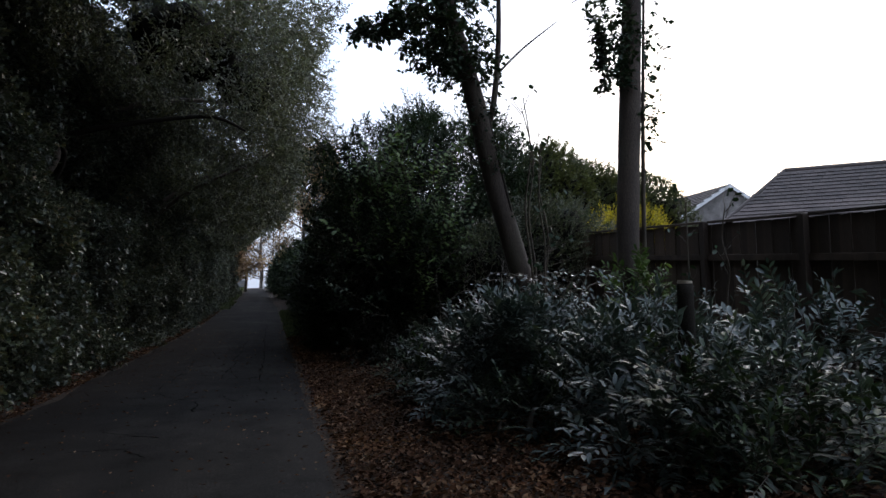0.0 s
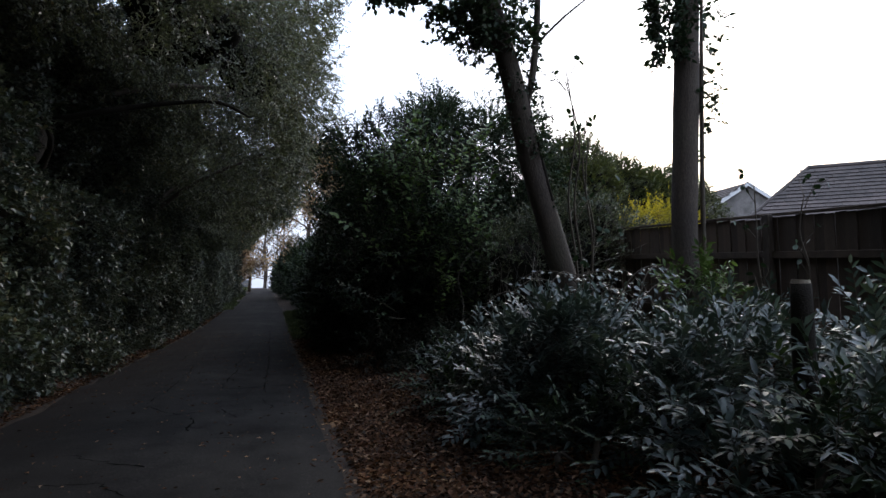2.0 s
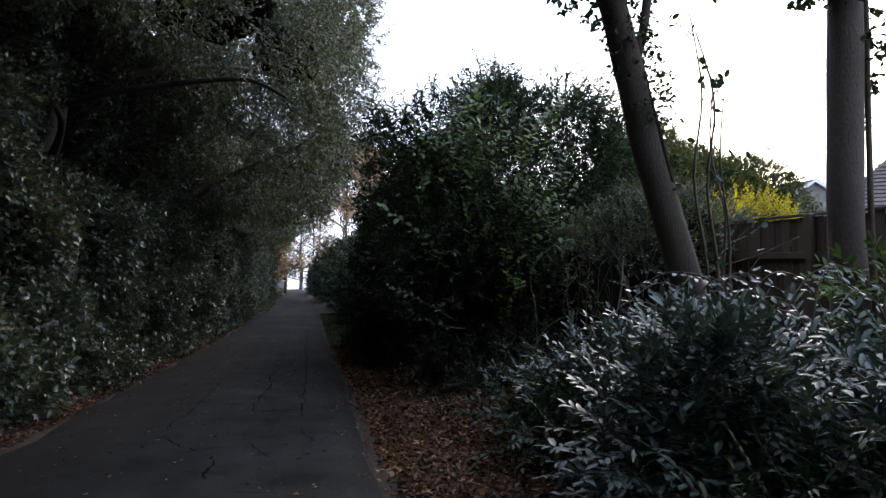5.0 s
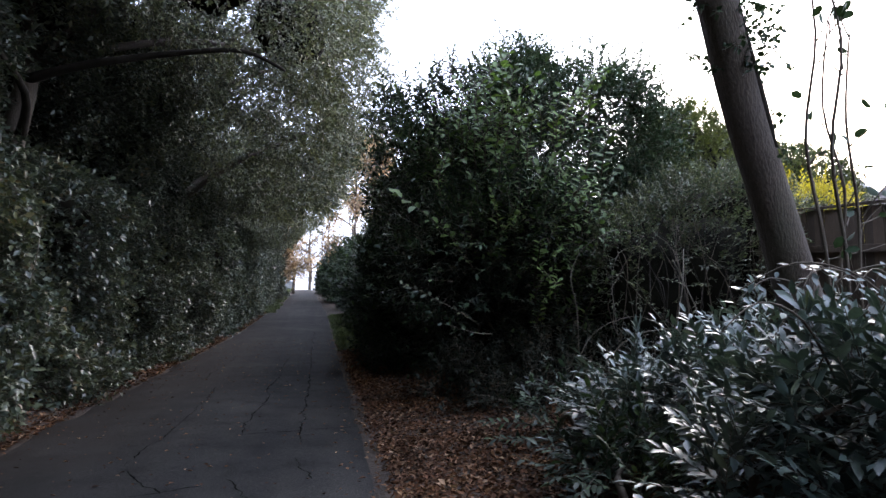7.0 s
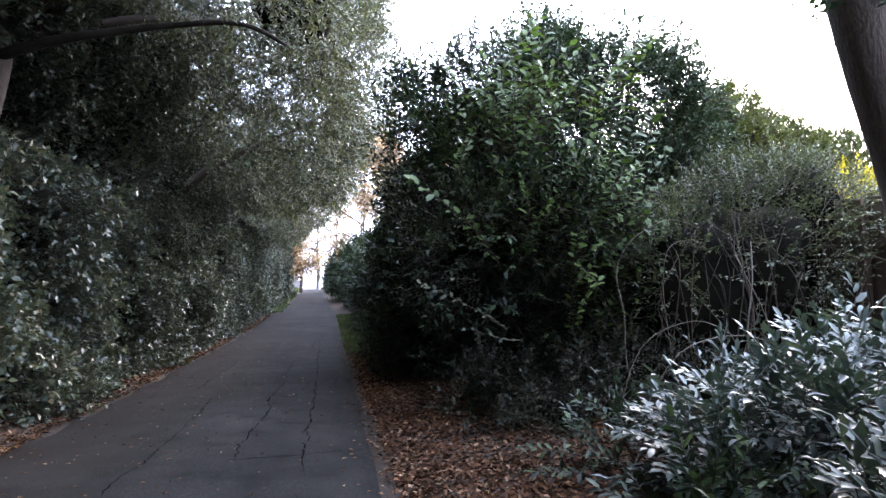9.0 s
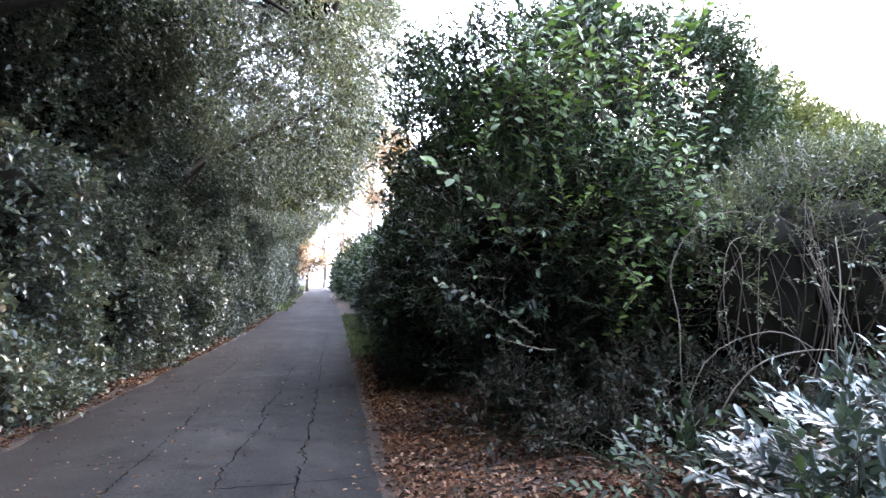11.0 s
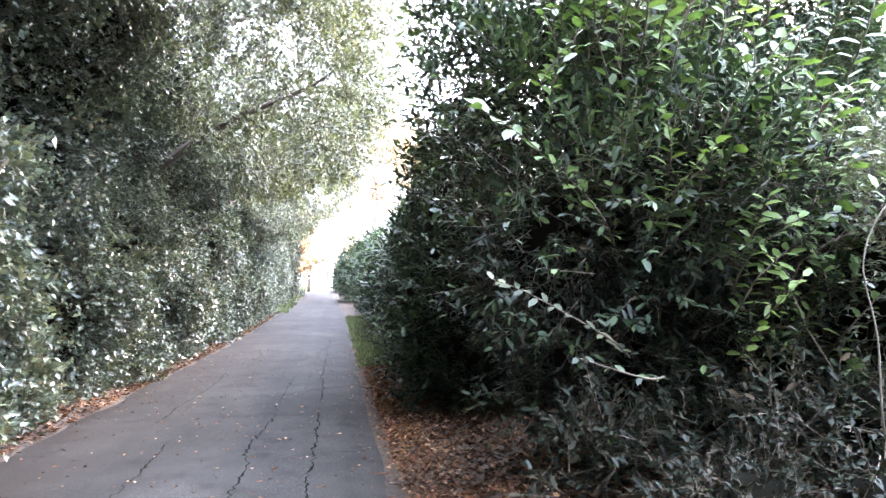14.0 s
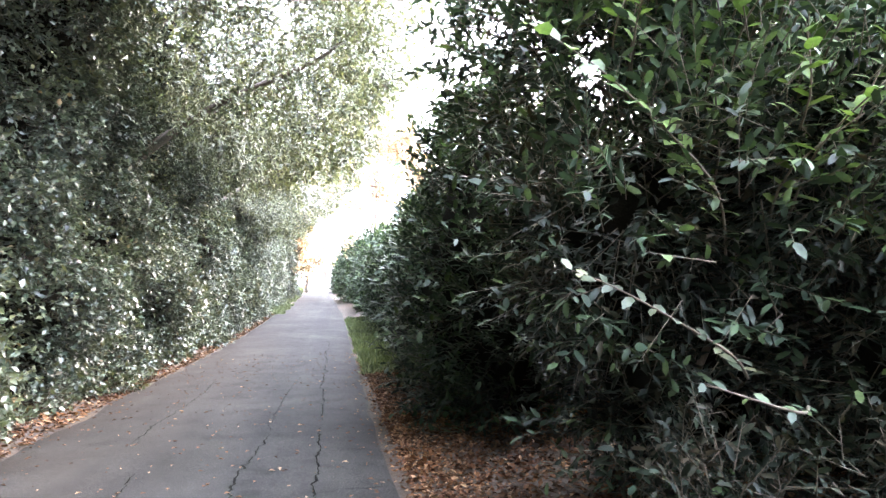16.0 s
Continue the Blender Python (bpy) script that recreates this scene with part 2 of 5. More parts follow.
def box(bm, lo, hi, bevel=0.0):
    m = Matrix.LocRotScale((Vector(lo) + Vector(hi)) / 2, None, Vector(hi) - Vector(lo))
    r = bmesh.ops.create_cube(bm, size=1, matrix=m)
    if bevel:
        es = list({e for v in r["verts"] for e in v.link_edges})
        bmesh.ops.bevel(bm, geom=es, offset=bevel, segments=1, affect="EDGES")
    return bm


def tube(pts, radii, sides=8, seed=0, rough=0.0):
    """A tapered, slightly uneven limb along points, as (vertices, triangles)."""
    pts = np.asarray(pts, float)
    # smooth the line
    t = np.linspace(0, len(pts) - 1, (len(pts) - 1) * 4 + 1)
    i = np.clip(t.astype(int), 0, len(pts) - 2)
    f = (t - i)[:, None]
    p0, p1, p2, p3 = pts[np.maximum(i - 1, 0)], pts[i], pts[i + 1], pts[np.minimum(i + 2, len(pts) - 1)]
    line = 0.5 * (2 * p1 + (p2 - p0) * f + (2 * p0 - 5 * p1 + 4 * p2 - p3) * f**2 + (3 * p1 - p0 - 3 * p2 + p3) * f**3)
    rad = np.interp(t, np.arange(len(pts)), radii)
    way = unit(np.gradient(line, axis=0))
    side = unit(np.cross(way, np.array([0.31, 0.9, 0.25])))
    up = np.cross(way, side)
    a = np.arange(sides) * 2 * math.pi / sides
    wob = 1 + rough * waves(seed, 8, 0.8, 3)(line[:, None] + np.stack([np.cos(a), np.sin(a), a * 0], -1)[None] * 0.4)
    v = line[:, None] + (np.cos(a)[None, :, None] * side[:, None] + np.sin(a)[None, :, None] * up[:, None]) * (rad[:, None] * wob)[..., None]
    n = len(line)
    tri = []
    for r in range(n - 1):
        for k in range(sides):
            p, q = r * sides + k, r * sides + (k + 1) % sides
            tri += [(p, q, q + sides), (p, q + sides, p + sides)]
    v = np.concatenate([v.reshape(-1, 3), line[:1], line[-1:]])
    c0, c1 = n * sides, n * sides + 1
    for k in range(sides):
        tri += [(c0, (k + 1) % sides, k), (c1, (n - 1) * sides + k, (n - 1) * sides + (k + 1) % sides)]
    return v, np.array(tri)


def joined(*pieces):
    vs, ts, n = [], [], 0
    for v, t in pieces:
        if len(v):
            vs.append(v), ts.append(np.asarray(t) + n)
            n += len(v)
    return np.concatenate(vs), np.concatenate(ts)


SMALL = (np.array([(0, 0, 0), (0.42, 0.5, 0.12), (1, 0, -0.08), (0.42, -0.5, 0.12)]), [(0, 1, 2), (0, 2, 3)])
BIG = (np.array([(0, 0, 0), (0.25, 0.42, 0.05), (0.7, 0.44, 0.04), (1, 0, -0.07), (0.7, -0.44, 0.04), (0.25, -0.42, 0.05), (0.25, 0, 0.01), (0.7, 0, 0.0)]),
       [(0, 1, 6), (0, 6, 5), (6, 1, 2), (6, 2, 7), (6, 7, 4), (6, 4, 5), (7, 2, 3), (7, 3, 4)])


def leaves(at, way, face, length, width, shape=SMALL):
    """Leaves at points: way is the midrib, face the upper side."""
    at, way = np.asarray(at), unit(np.asarray(way))
    side = unit(np.cross(face, way))
    up = np.cross(way, side)
    tv, tt = shape
    n = len(at)
    length = np.broadcast_to(np.asarray(length, float), (n,))
    width = np.broadcast_to(np.asarray(width, float), (n,))
    v = (at[:, None] + tv[None, :, 0, None] * (way * length[:, None])[:, None] + tv[None, :, 1, None] * (side * width[:, None])[:, None]
         + tv[None, :, 2, None] * (up * length[:, None])[:, None])
    t = np.asarray(tt)[None] + (np.arange(n) * len(tv))[:, None, None]
    return v.reshape(-1, 3), t.reshape(-1, 3)


def sticks(a, b, ra, rb):
    """Thin three-sided twigs from a to b."""
    a, b = np.asarray(a), np.asarray(b)
    n = len(a)
    way = unit(b - a)
    side = unit(np.cross(way, unit(rng.normal(size=(n, 3)))))
    up = np.cross(way, side)
    v = []
    for base, r in ((a, ra), (b, rb)):
        r = np.broadcast_to(np.asarray(r, float), (n,))[:, None]
        for k in range(3):
            v.append(base + (math.cos(k * 2.094) * side + math.sin(k * 2.094) * up) * r)
    v = np.stack(v, 1)
    t = np.array([(0, 1, 4), (0, 4, 3), (1, 2, 5), (1, 5, 4), (2, 0, 3), (2, 3, 5)])
    return v.reshape(-1, 3), (t[None] + (np.arange(n) * 6)[:, None, None]).reshape(-1, 3)


def sprays(base, way, length, count, leaf, aspect=0.45, lift=0.6, shape=SMALL, spread=1.0, loose=0.35, droop=0.0):
    """Leafy shoots: leaves in two ranks along each shoot. Gives (leaves, shoots)."""
    base, way = np.asarray(base), unit(np.asarray(way))
    n = len(base)
    length = np.broadcast_to(np.asarray(length, float), (n,))
    tip = base + way * length[:, None]
    tip[:, 2] -= droop * length
    way = unit(tip - base)
    side = unit(np.cross(way, np.array([0.0, 0.0, 1.0]) + rng.normal(size=(n, 3)) * 0.35))
    face = np.cross(side, way)
    at, w, f = [], [], []
    for k in range(count):
        u = (0.12 + 0.88 * (k + 0.5) / count)
        sgn = 1 if k % 2 else -1
        if k == count - 1:
            sgn = 0
        at.append(base + way * (length * u)[:, None])
        ang = spread * (1.05 - 0.35 * u)
        w.append(way * math.cos(ang) + side * sgn * math.sin(ang) + rng.normal(size=(n, 3)) * loose)
        f.append(face + np.array([0, 0, lift]) + rng.normal(size=(n, 3)) * loose)
    at, w, f = np.concatenate(at), np.concatenate(w), np.concatenate(f)
    size = leaf * rng.uniform(0.6, 1.2, len(at))
    return leaves(at, w, f, size, size * aspect, shape), sticks(base, tip, 0.004, 0.0015)


def on_blobs(blobs, density, depth=0.22, lump=0.16, seed=1, keep_inside=0.82, below=0.0, gaps=-9.0):
    """Points and outward directions over the skin of a union of lumpy ellipsoids (x, y, z, rx, ry, rz)."""
    field = waves(seed, 12, 0.35, 1.6)
    open_field = waves(seed + 900, 12, 0.6, 2.0)
    P, N = [], []
    arr = np.array(blobs, float)
    for i, (cx, cy, cz, rx, ry, rz) in enumerate(arr):
        area = 4 * math.pi * (((rx * ry) ** 1.6 + (rx * rz) ** 1.6 + (ry * rz) ** 1.6) / 3) ** (1 / 1.6)
        n = int(area * density)
        d = unit(rng.normal(size=(n, 3)))
        p = d * (rx, ry, rz)
        nor = unit(d / (rx, ry, rz))
        k = 1 + lump * field(p + (cx, cy, cz)) - depth * np.abs(rng.normal(size=n)) * 0.6
        p = p * k[:, None] + (cx, cy, cz)
        ok = p[:, 2] > ground_z(p[:, 0], p[:, 1]) + below
        ok &= (open_field(p) > gaps) | (rng.uniform(size=n) < 0.12)
        for j, e in enumerate(arr):
            if j != i:
                ok &= (((p - e[:3]) / e[3:]) ** 2).sum(1) > keep_inside**2
        P.append(p[ok]), N.append(nor[ok])
    return np.concatenate(P), np.concatenate(N)


def hull(blobs, scale, seed=2):
    """Rough closed near-black lumps, added to stand for the shade inside a thicket."""
    field = waves(seed, 12, 0.5, 2.2)
    out = []
    for cx, cy, cz, rx, ry, rz in blobs:
        bm = bmesh.new()
        bmesh.ops.create_icosphere(bm, subdivisions=3, radius=1)
        v = np.array([q.co for q in bm.verts])
        t = np.array([[q.index for q in f.verts] for f in bm.faces])
        bm.free()
        v = v * (rx, ry, rz) * scale
        v = v * (1 + 0.2 * field(v + (cx, cy, cz)) + 0.05 * rng.normal(size=len(v)))[:, None] + (cx, cy, cz)
        v[:, 2] = np.maximum(v[:, 2], ground_z(v[:, 0], v[:, 1]) - 0.05)
        out.append((v, t))
    return joined(*out)


# ---- ground and lane ----
def build_ground():
    xs = np.concatenate([[-400, -150, -60, -30, -18, -12, -8], np.arange(-6, 9.01, 0.3), [10, 12, 15, 20, 28, 40, 70, 150, 400]])
    ys = np.concatenate([[-300, -100, -40, -20, -10], np.arange(-6, 30.01, 0.3), np.arange(31, 80, 1.5), [84, 95, 110, 140, 200, 320, 600]])
    X, Y = np.meshgrid(xs, ys)
    Z = ground_z(X, Y)
    left, right = lane_edges(Y)
    under = (X > left + 0.17) & (X < right - 0.15)
    Z = np.where(under, Z - 0.06, Z)
    v = np.stack([X, Y, Z], -1).reshape(-1, 3)
    r, c = len(ys), len(xs)
    i = (np.arange(r - 1)[:, None] * c + np.arange(c - 1)[None]).ravel()
    t = np.concatenate([np.stack([i, i + 1, i + c + 1], 1), np.stack([i, i + c + 1, i + c], 1)])
    part("ground", (v, t), SOIL, None, "dark bare soil bank beside the lane", True, "structure")


def build_road():
    ys = np.concatenate([np.arange(-12, 34, 0.12), np.arange(34, 82, 0.6)])
    wob_l, wob_r = waves(21, 10, 0.2, 2.5), waves(22, 10, 0.2, 3.5)
    zero = ys * 0
    left, right = lane_edges(ys)
    xl = left + 0.09 * wob_l(np.stack([zero, ys, zero], -1))
    xr = right + 0.05 * wob_r(np.stack([zero, ys, zero], -1))
    cols = 16
    u = np.linspace(0, 1, cols)
    X = xl[:, None] * (1 - u) + xr[:, None] * u
    Y = np.repeat(ys[:, None], cols, 1)
    dip = waves(23, 10, 0.2, 0.8)(np.stack([X, Y, X * 0], -1)) * 0.008
    Z = road_z(Y) + 0.03 * np.sin(u * math.pi)[None] + dip + 0.01
    Z[:, 0] -= 0.05
    Z[:, -1] -= 0.05
    v = np.stack([X, Y, Z], -1).reshape(-1, 3)
    r, c = len(ys), cols
    i = (np.arange(r - 1)[:, None] * c + np.arange(c - 1)[None]).ravel()
    t = np.concatenate([np.stack([i, i + 1, i + c + 1], 1), np.stack([i, i + c + 1, i + c], 1)])
    return part("road", (v, t), ASPHALT, None, "narrow worn grey asphalt lane with long cracks", True, "structure")


def lane_z(x, y):
    u = np.clip((np.asarray(x) - ROAD_L) / (ROAD_R - ROAD_L), 0, 1)
    dip = waves(23, 10, 0.2, 0.8)(np.stack([x, y, np.asarray(x) * 0], -1)) * 0.008
    return road_z(y) + 0.03 * np.sin(u * math.pi) + dip + 0.01


def crack(road, x0, y0, x1, y1, width, seed, wander=0.05):
    """A ragged open joint in the asphalt."""
    n = max(8, int(math.hypot(x1 - x0, y1 - y0) / 0.05))
    u = np.linspace(0, 1, n)
    r = np.random.default_rng(seed)
    w = np.cumsum(r.normal(size=n)) * 0.012
    w = w - u * w[-1]
    w = np.clip(w, -wander, wander) + r.normal(size=n) * 0.009
    d = np.array([x1 - x0, y1 - y0]) / math.hypot(x1 - x0, y1 - y0)
    c = np.stack([x0 + (x1 - x0) * u - d[1] * w, y0 + (y1 - y0) * u + d[0] * w], 1)
    half = width * np.clip(0.35 + np.abs(waves(seed + 50, 6, 2, 9)(np.stack([u * 0, u * n * 0.05, u * 0], -1))), 0, 1.4) * np.minimum(1, 12 * np.minimum(u, 1 - u)) / 2 + 0.0008
    a, b = c + half[:, None] * (-d[1], d[0]), c - half[:, None] * (-d[1], d[0])
    v = np.concatenate([np.column_stack([a, lane_z(a[:, 0], a[:, 1]) + 0.005]), np.column_stack([b, lane_z(b[:, 0], b[:, 1]) + 0.005])])
    i = np.arange(n - 1)
    t = np.concatenate([np.stack([i, i + n, i + n + 1], 1), np.stack([i, i + n + 1, i + 1], 1)])
    part("crack", (v, t), CRACK, road)


# ---- the evergreen wall on one side of the lane ----
_wall_field = waves(31, 12, 0.25, 1.1)
_wall_fine = waves(32, 12, 1.0, 3.0)


def wall_x(y, z):
    p = np.stack([np.zeros_like(y), y, z * 1.1], -1)
    over = np.clip((y - 9) / 4, 0, 1) * np.clip((30 - y) / 8, 0, 1)
    tall = 0.1 * np.clip(z - 5, 0, 9) * np.clip((36 - y) / 8, -2.5, 1)
    lean = np.where(z < 0.6, 0.22 * (0.6 - z), -0.06 * (z - 0.6)) + over * 0.24 * np.clip(z - 3.4, 0, 4.6) + tall
    return -3.55 + 0.9 * np.clip((y - 46) / 22, 0, 1) + lean + (0.18 + 0.32 * np.clip(z / 1.8, 0, 1)) * _wall_field(p) + 0.22 * _wall_fine(p) - 1.25 * np.exp(-(((y - 15) / 3.0) ** 2) - ((z - 4.1) / 1.0) ** 2)


def build_ivy_wall(y0, y1, top, per_m2, leaf, name_label):
    area = (y1 - y0) * top
    n = int(area * per_m2)
    y, z = rng.uniform(y0, y1, n), top * rng.uniform(0, 1, n)
    x = wall_x(y, z) - np.abs(rng.normal(size=n)) * 0.26
    # thin bays where the dark inside shows
    gap = waves(37, 12, 0.5, 1.6)(np.stack([x * 0, y, z], -1))
    ok = ((gap > -0.95) | (z < 1.2) | (rng.uniform(size=n) < 0.25)) & (rng.uniform(size=n) < np.where(z > 5.5, 0.8, 1.0))
    P = np.stack([x, y, z + road_z(y) + 0.03], -1)[ok]
    m = len(P)
    way = np.array([0.75, -0.15, -0.1]) + rng.normal(size=(m, 3)) * 0.65
    lv, tw = sprays(P, way, rng.uniform(0.12, 0.3, m), 5, leaf, 0.62, 0.25, SMALL, 1.1, 0.55, 0.15)
    hedge = thing("ivy_hedge", (-4.0, (y0 + y1) / 2, float(road_z((y0 + y1) / 2))), name_label, "hedge", "evergreen hedge along the lane")
    part("foliage", lv, IVY, hedge, kind="stuff")
    part("twigwork", tw, TWIG, hedge, kind="stuff")
    # a near-black backing, added to stand for the shade inside the hedge
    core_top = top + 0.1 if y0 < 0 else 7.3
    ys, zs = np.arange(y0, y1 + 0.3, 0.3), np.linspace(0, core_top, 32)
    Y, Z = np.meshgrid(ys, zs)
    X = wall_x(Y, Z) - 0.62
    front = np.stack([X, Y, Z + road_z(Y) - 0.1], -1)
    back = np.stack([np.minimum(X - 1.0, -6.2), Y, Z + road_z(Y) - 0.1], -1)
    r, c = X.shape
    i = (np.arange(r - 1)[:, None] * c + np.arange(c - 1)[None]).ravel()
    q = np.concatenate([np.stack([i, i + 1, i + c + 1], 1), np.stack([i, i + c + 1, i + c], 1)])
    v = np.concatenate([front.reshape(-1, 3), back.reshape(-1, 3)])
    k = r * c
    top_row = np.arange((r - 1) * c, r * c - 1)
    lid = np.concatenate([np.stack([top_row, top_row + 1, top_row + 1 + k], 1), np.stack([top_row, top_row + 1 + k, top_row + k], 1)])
    part("thicket_shade_core", (v, np.concatenate([q, q[:, ::-1] + k, lid])), INNER, hedge)
    return hedge


def canopy_tree(x, y, blobs, limbs, per_m2, leaf, trunk_r, label, seed, mat=None):
    """An evergreen tree with a trunk, limbs and a lumpy crown that hangs over the lane."""
    z0 = float(ground_z(x, y)) - 0.1
    tree = thing("holm_oak_tree", (x, y, z0), label, "tree", "evergreen trees over the lane")
    r = np.random.default_rng(seed)
    top = max(b[2] for b in blobs)
    part("trunk", tube([(x, y, z0), (x + 0.1, y + 0.05, 1.5), (x - 0.08, y, 3.2), (x + 0.15, y + 0.1, 5.0), (x + 0.3, y, top)],
                       [trunk_r * 1.3, trunk_r, trunk_r * 0.9, trunk_r * 0.75, trunk_r * 0.3], 10, seed, 0.06), BARK, tree, "", True)
    for pts in limbs:
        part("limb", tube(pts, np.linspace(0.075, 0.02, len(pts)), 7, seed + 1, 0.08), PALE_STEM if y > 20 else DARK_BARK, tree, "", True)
    for b in blobs:
        a = np.array([x + 0.15, y, max(3.0, b[2] - 2.2)])
        e = np.array(b[:3]) + r.normal(size=3) * 0.3
        part("limb", tube([a, (a + e) / 2 + (0, 0, 0.3), e, e + (r.uniform(0.3, 0.9), r.normal() * 0.5, 0.4)], [0.09, 0.06, 0.04, 0.015], 6, seed + 2, 0.08), BARK, tree, "", True)
    P, N = on_blobs(blobs, per_m2 * 1.25, 0.18, 0.24, seed, gaps=-0.9)
    # only the shell that faces the lane or hangs under the crown
    ok = (N[:, 0] > -0.35) | (N[:, 2] < -0.2)
    P, N = P[ok], N[ok]
    way = N * 0.8 + np.array([0.15, 0, -0.25]) + rng.normal(size=N.shape) * 0.6
    lv, tw = sprays(P, way, rng.uniform(0.18, 0.42, len(P)), 8, leaf, 0.45, 0.2, SMALL, 1.0, 0.5, 0.2)
    crown = part("crown", lv, mat or OAK, tree)
    part("twigwork", tw, TWIG, crown, kind="stuff")
    # near-black lumps in the crown, for inner shade and to block light
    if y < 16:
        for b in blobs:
            part("shade_core", hull([b], 0.8 if y < 8 else 0.42, seed), INNER, crown)
    return tree


# ---- bushes ----
def bush(name, at, blobs, per_m2, leaf, mat, label, category, seed, shape=SMALL, count=8, shoot=(0.2, 0.45), aspect=0.4, up=0.5, inner=0.7,
         group="", depth=0.25, lump=0.2, loose=0.3, spikes=0, hull_blobs=None, stems=5, lift=0.6, inner_too=True, gaps=-0.6, jitter=0.45, flat=1.0, floor=-9.0, thin=None, inner_mat=None, spike=(0.4, 1.0)):
    """A shrub: stems from the ground, leafy shoots over its lumps, near-black lumps for the shade inside."""
    z0 = float(ground_z(at[0], at[1]))
    ob = thing(name, (at[0], at[1], z0), label, category, group)
    r = np.random.default_rng(seed)
    P, N = on_blobs(blobs, per_m2, depth, lump, seed, gaps=gaps)
    keep = P[:, 2] > floor + rng.normal(size=len(P)) * 0.25
    if thin:
        keep &= rng.uniform(size=len(P)) < thin(P)
    P, N = P[keep], N[keep]
    way = (N + np.array([0, 0, up]) + rng.normal(size=N.shape) * jitter) * np.array([1, 1, flat])
    length = rng.uniform(*shoot, len(P))
    parts_l, parts_s = [], []
    lv, tw = sprays(P, way, length, count, leaf, aspect, lift, shape, 1.0, loose)
    parts_l.append(lv), parts_s.append(tw)
    if inner_too and floor < 0:
        Pi, Ni = on_blobs([(b[0], b[1], b[2], b[3] * 0.8, b[4] * 0.8, b[5] * 0.8) for b in blobs], per_m2 * (1.1 if inner_mat else 0.5), depth, lump, seed + 5)
        if thin:
            deep = rng.uniform(size=len(Pi)) < np.clip(1.2 - 0.5 * (Pi[:, 2] - 1.8), 0.2, 1.0)
            Pi, Ni = Pi[deep], Ni[deep]
        lv, tw = sprays(Pi, Ni + rng.normal(size=Ni.shape) * 0.6, rng.uniform(*shoot, len(Pi)), count, leaf, aspect, lift, SMALL, 1.0, 0.5)
        # inner leaves whose dark colour stands for the shade inside
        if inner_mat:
            part("inner_foliage", lv, inner_mat, ob, "inner leaves coloured dark for the shade inside the bush", kind="stuff")
        else:
            parts_l.append(lv)
        parts_s.append(tw)
    if spikes:
        hi = P[N[:, 2] > 0.45]
        hi = hi if len(hi) else P
        pick = hi[r.integers(0, len(hi), spikes)]
        w = np.array([0, 0, 1.0]) + r.normal(size=(spikes, 3)) * 0.3
        lv, tw = sprays(pick - (0, 0, 0.1), w, r.uniform(*spike, spikes), 16, leaf * 0.85, aspect, 0.2, shape, 0.8, 0.25)
        parts_l.append(lv), parts_s.append(tw)
    part("foliage", joined(*parts_l), mat, ob, kind="stuff")
    part("twigwork", joined(*parts_s), TWIG, ob, kind="stuff")
    for k in range(stems):
        b = blobs[k % len(blobs)]
        e = np.array(b[:3]) + r.normal(size=3) * 0.25 * np.array(b[3:])
        s = np.array([at[0] + r.normal() * 0.25, at[1] + r.normal() * 0.25, z0 - 0.05])
        s[2] = float(ground_z(s[0], s[1])) - 0.05
        part("stem", tube([s, (s + e) / 2 + r.normal(size=3) * 0.12, e], [0.035, 0.025, 0.008], 6, seed + k, 0.05), TWIG, ob, "", True)
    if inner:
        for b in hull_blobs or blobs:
            part("shade_core", hull([b], inner, seed), INNER, ob)
    return ob


# ---- place the setting ----
build_ground()
lane = build_road()
crack(lane, -0.17, 11.0, -0.16, 17.2, 0.017, 1)
crack(lane, -0.16, 17.2, -0.2, 23.6, 0.015, 2)
crack(lane, -0.2, 23.6, -0.22, 30.0, 0.015, 3)
crack(lane, -0.2, 23.4, 0.35, 23.6, 0.015, 4)
crack(lane, -0.83, 11.5, -0.73, 16.8, 0.015, 5)
crack(lane, -0.71, 16.8, -0.62, 21.5, 0.009, 6)
crack(lane, -1.7, 10.5, -1.62, 15.5, 0.012, 7)
crack(lane, -2.1, 16.5, -1.97, 21.5, 0.011, 8)
crack(lane, -0.85, 11.6, 0.45, 11.8, 0.013, 9)
crack(lane, -1.45, 9.6, -0.9, 9.75, 0.015, 10)
crack(lane, -0.75, 9.9, -0.45, 9.2, 0.012, 11)
crack(lane, -1.2, 8.9, -0.8, 8.7, 0.015, 12)
crack(lane, -1.5, 7.5, -1.1, 7.2, 0.019, 13)
crack(lane, -1.85, 7.9, -1.45, 7.5, 0.012, 14)
crack(lane, -0.2, 10.5, -0.05, 9.8, 0.009, 15)
crack(lane, -1.0, 9.4, -0.95, 8.6, 0.024, 16)
crack(lane, -1.9, 6.9, -1.35, 6.8, 0.019, 17)
crack(lane, -1.35, 6.8, -1.1, 6.4, 0.015, 18)
crack(lane, -0.7, 8.2, -0.35, 8.1, 0.015, 19)
crack(lane, -2.3, 12.4, -1.5, 12.6, 0.012, 20)
crack(lane, -0.16, 14.6, 0.42, 14.75, 0.009, 21)
crack(lane, -1.6, 10.4, -1.2, 9.6, 0.015, 22)

# this first run is out of view, added to close off sky light
build_ivy_wall(-10, 7.5, 9.6, 40, 0.11, "unseen evergreen hedge added to close off the sky where the lane begins")
near_hedge = build_ivy_wall(7.5, 24, 8.6, 235, 0.1, "dense dark ivy-covered evergreen hedge beside the asphalt lane")
build_ivy_wall(24, 62, 7.4, 150, 0.11, "tall clipped-back evergreen hedge further along the lane")

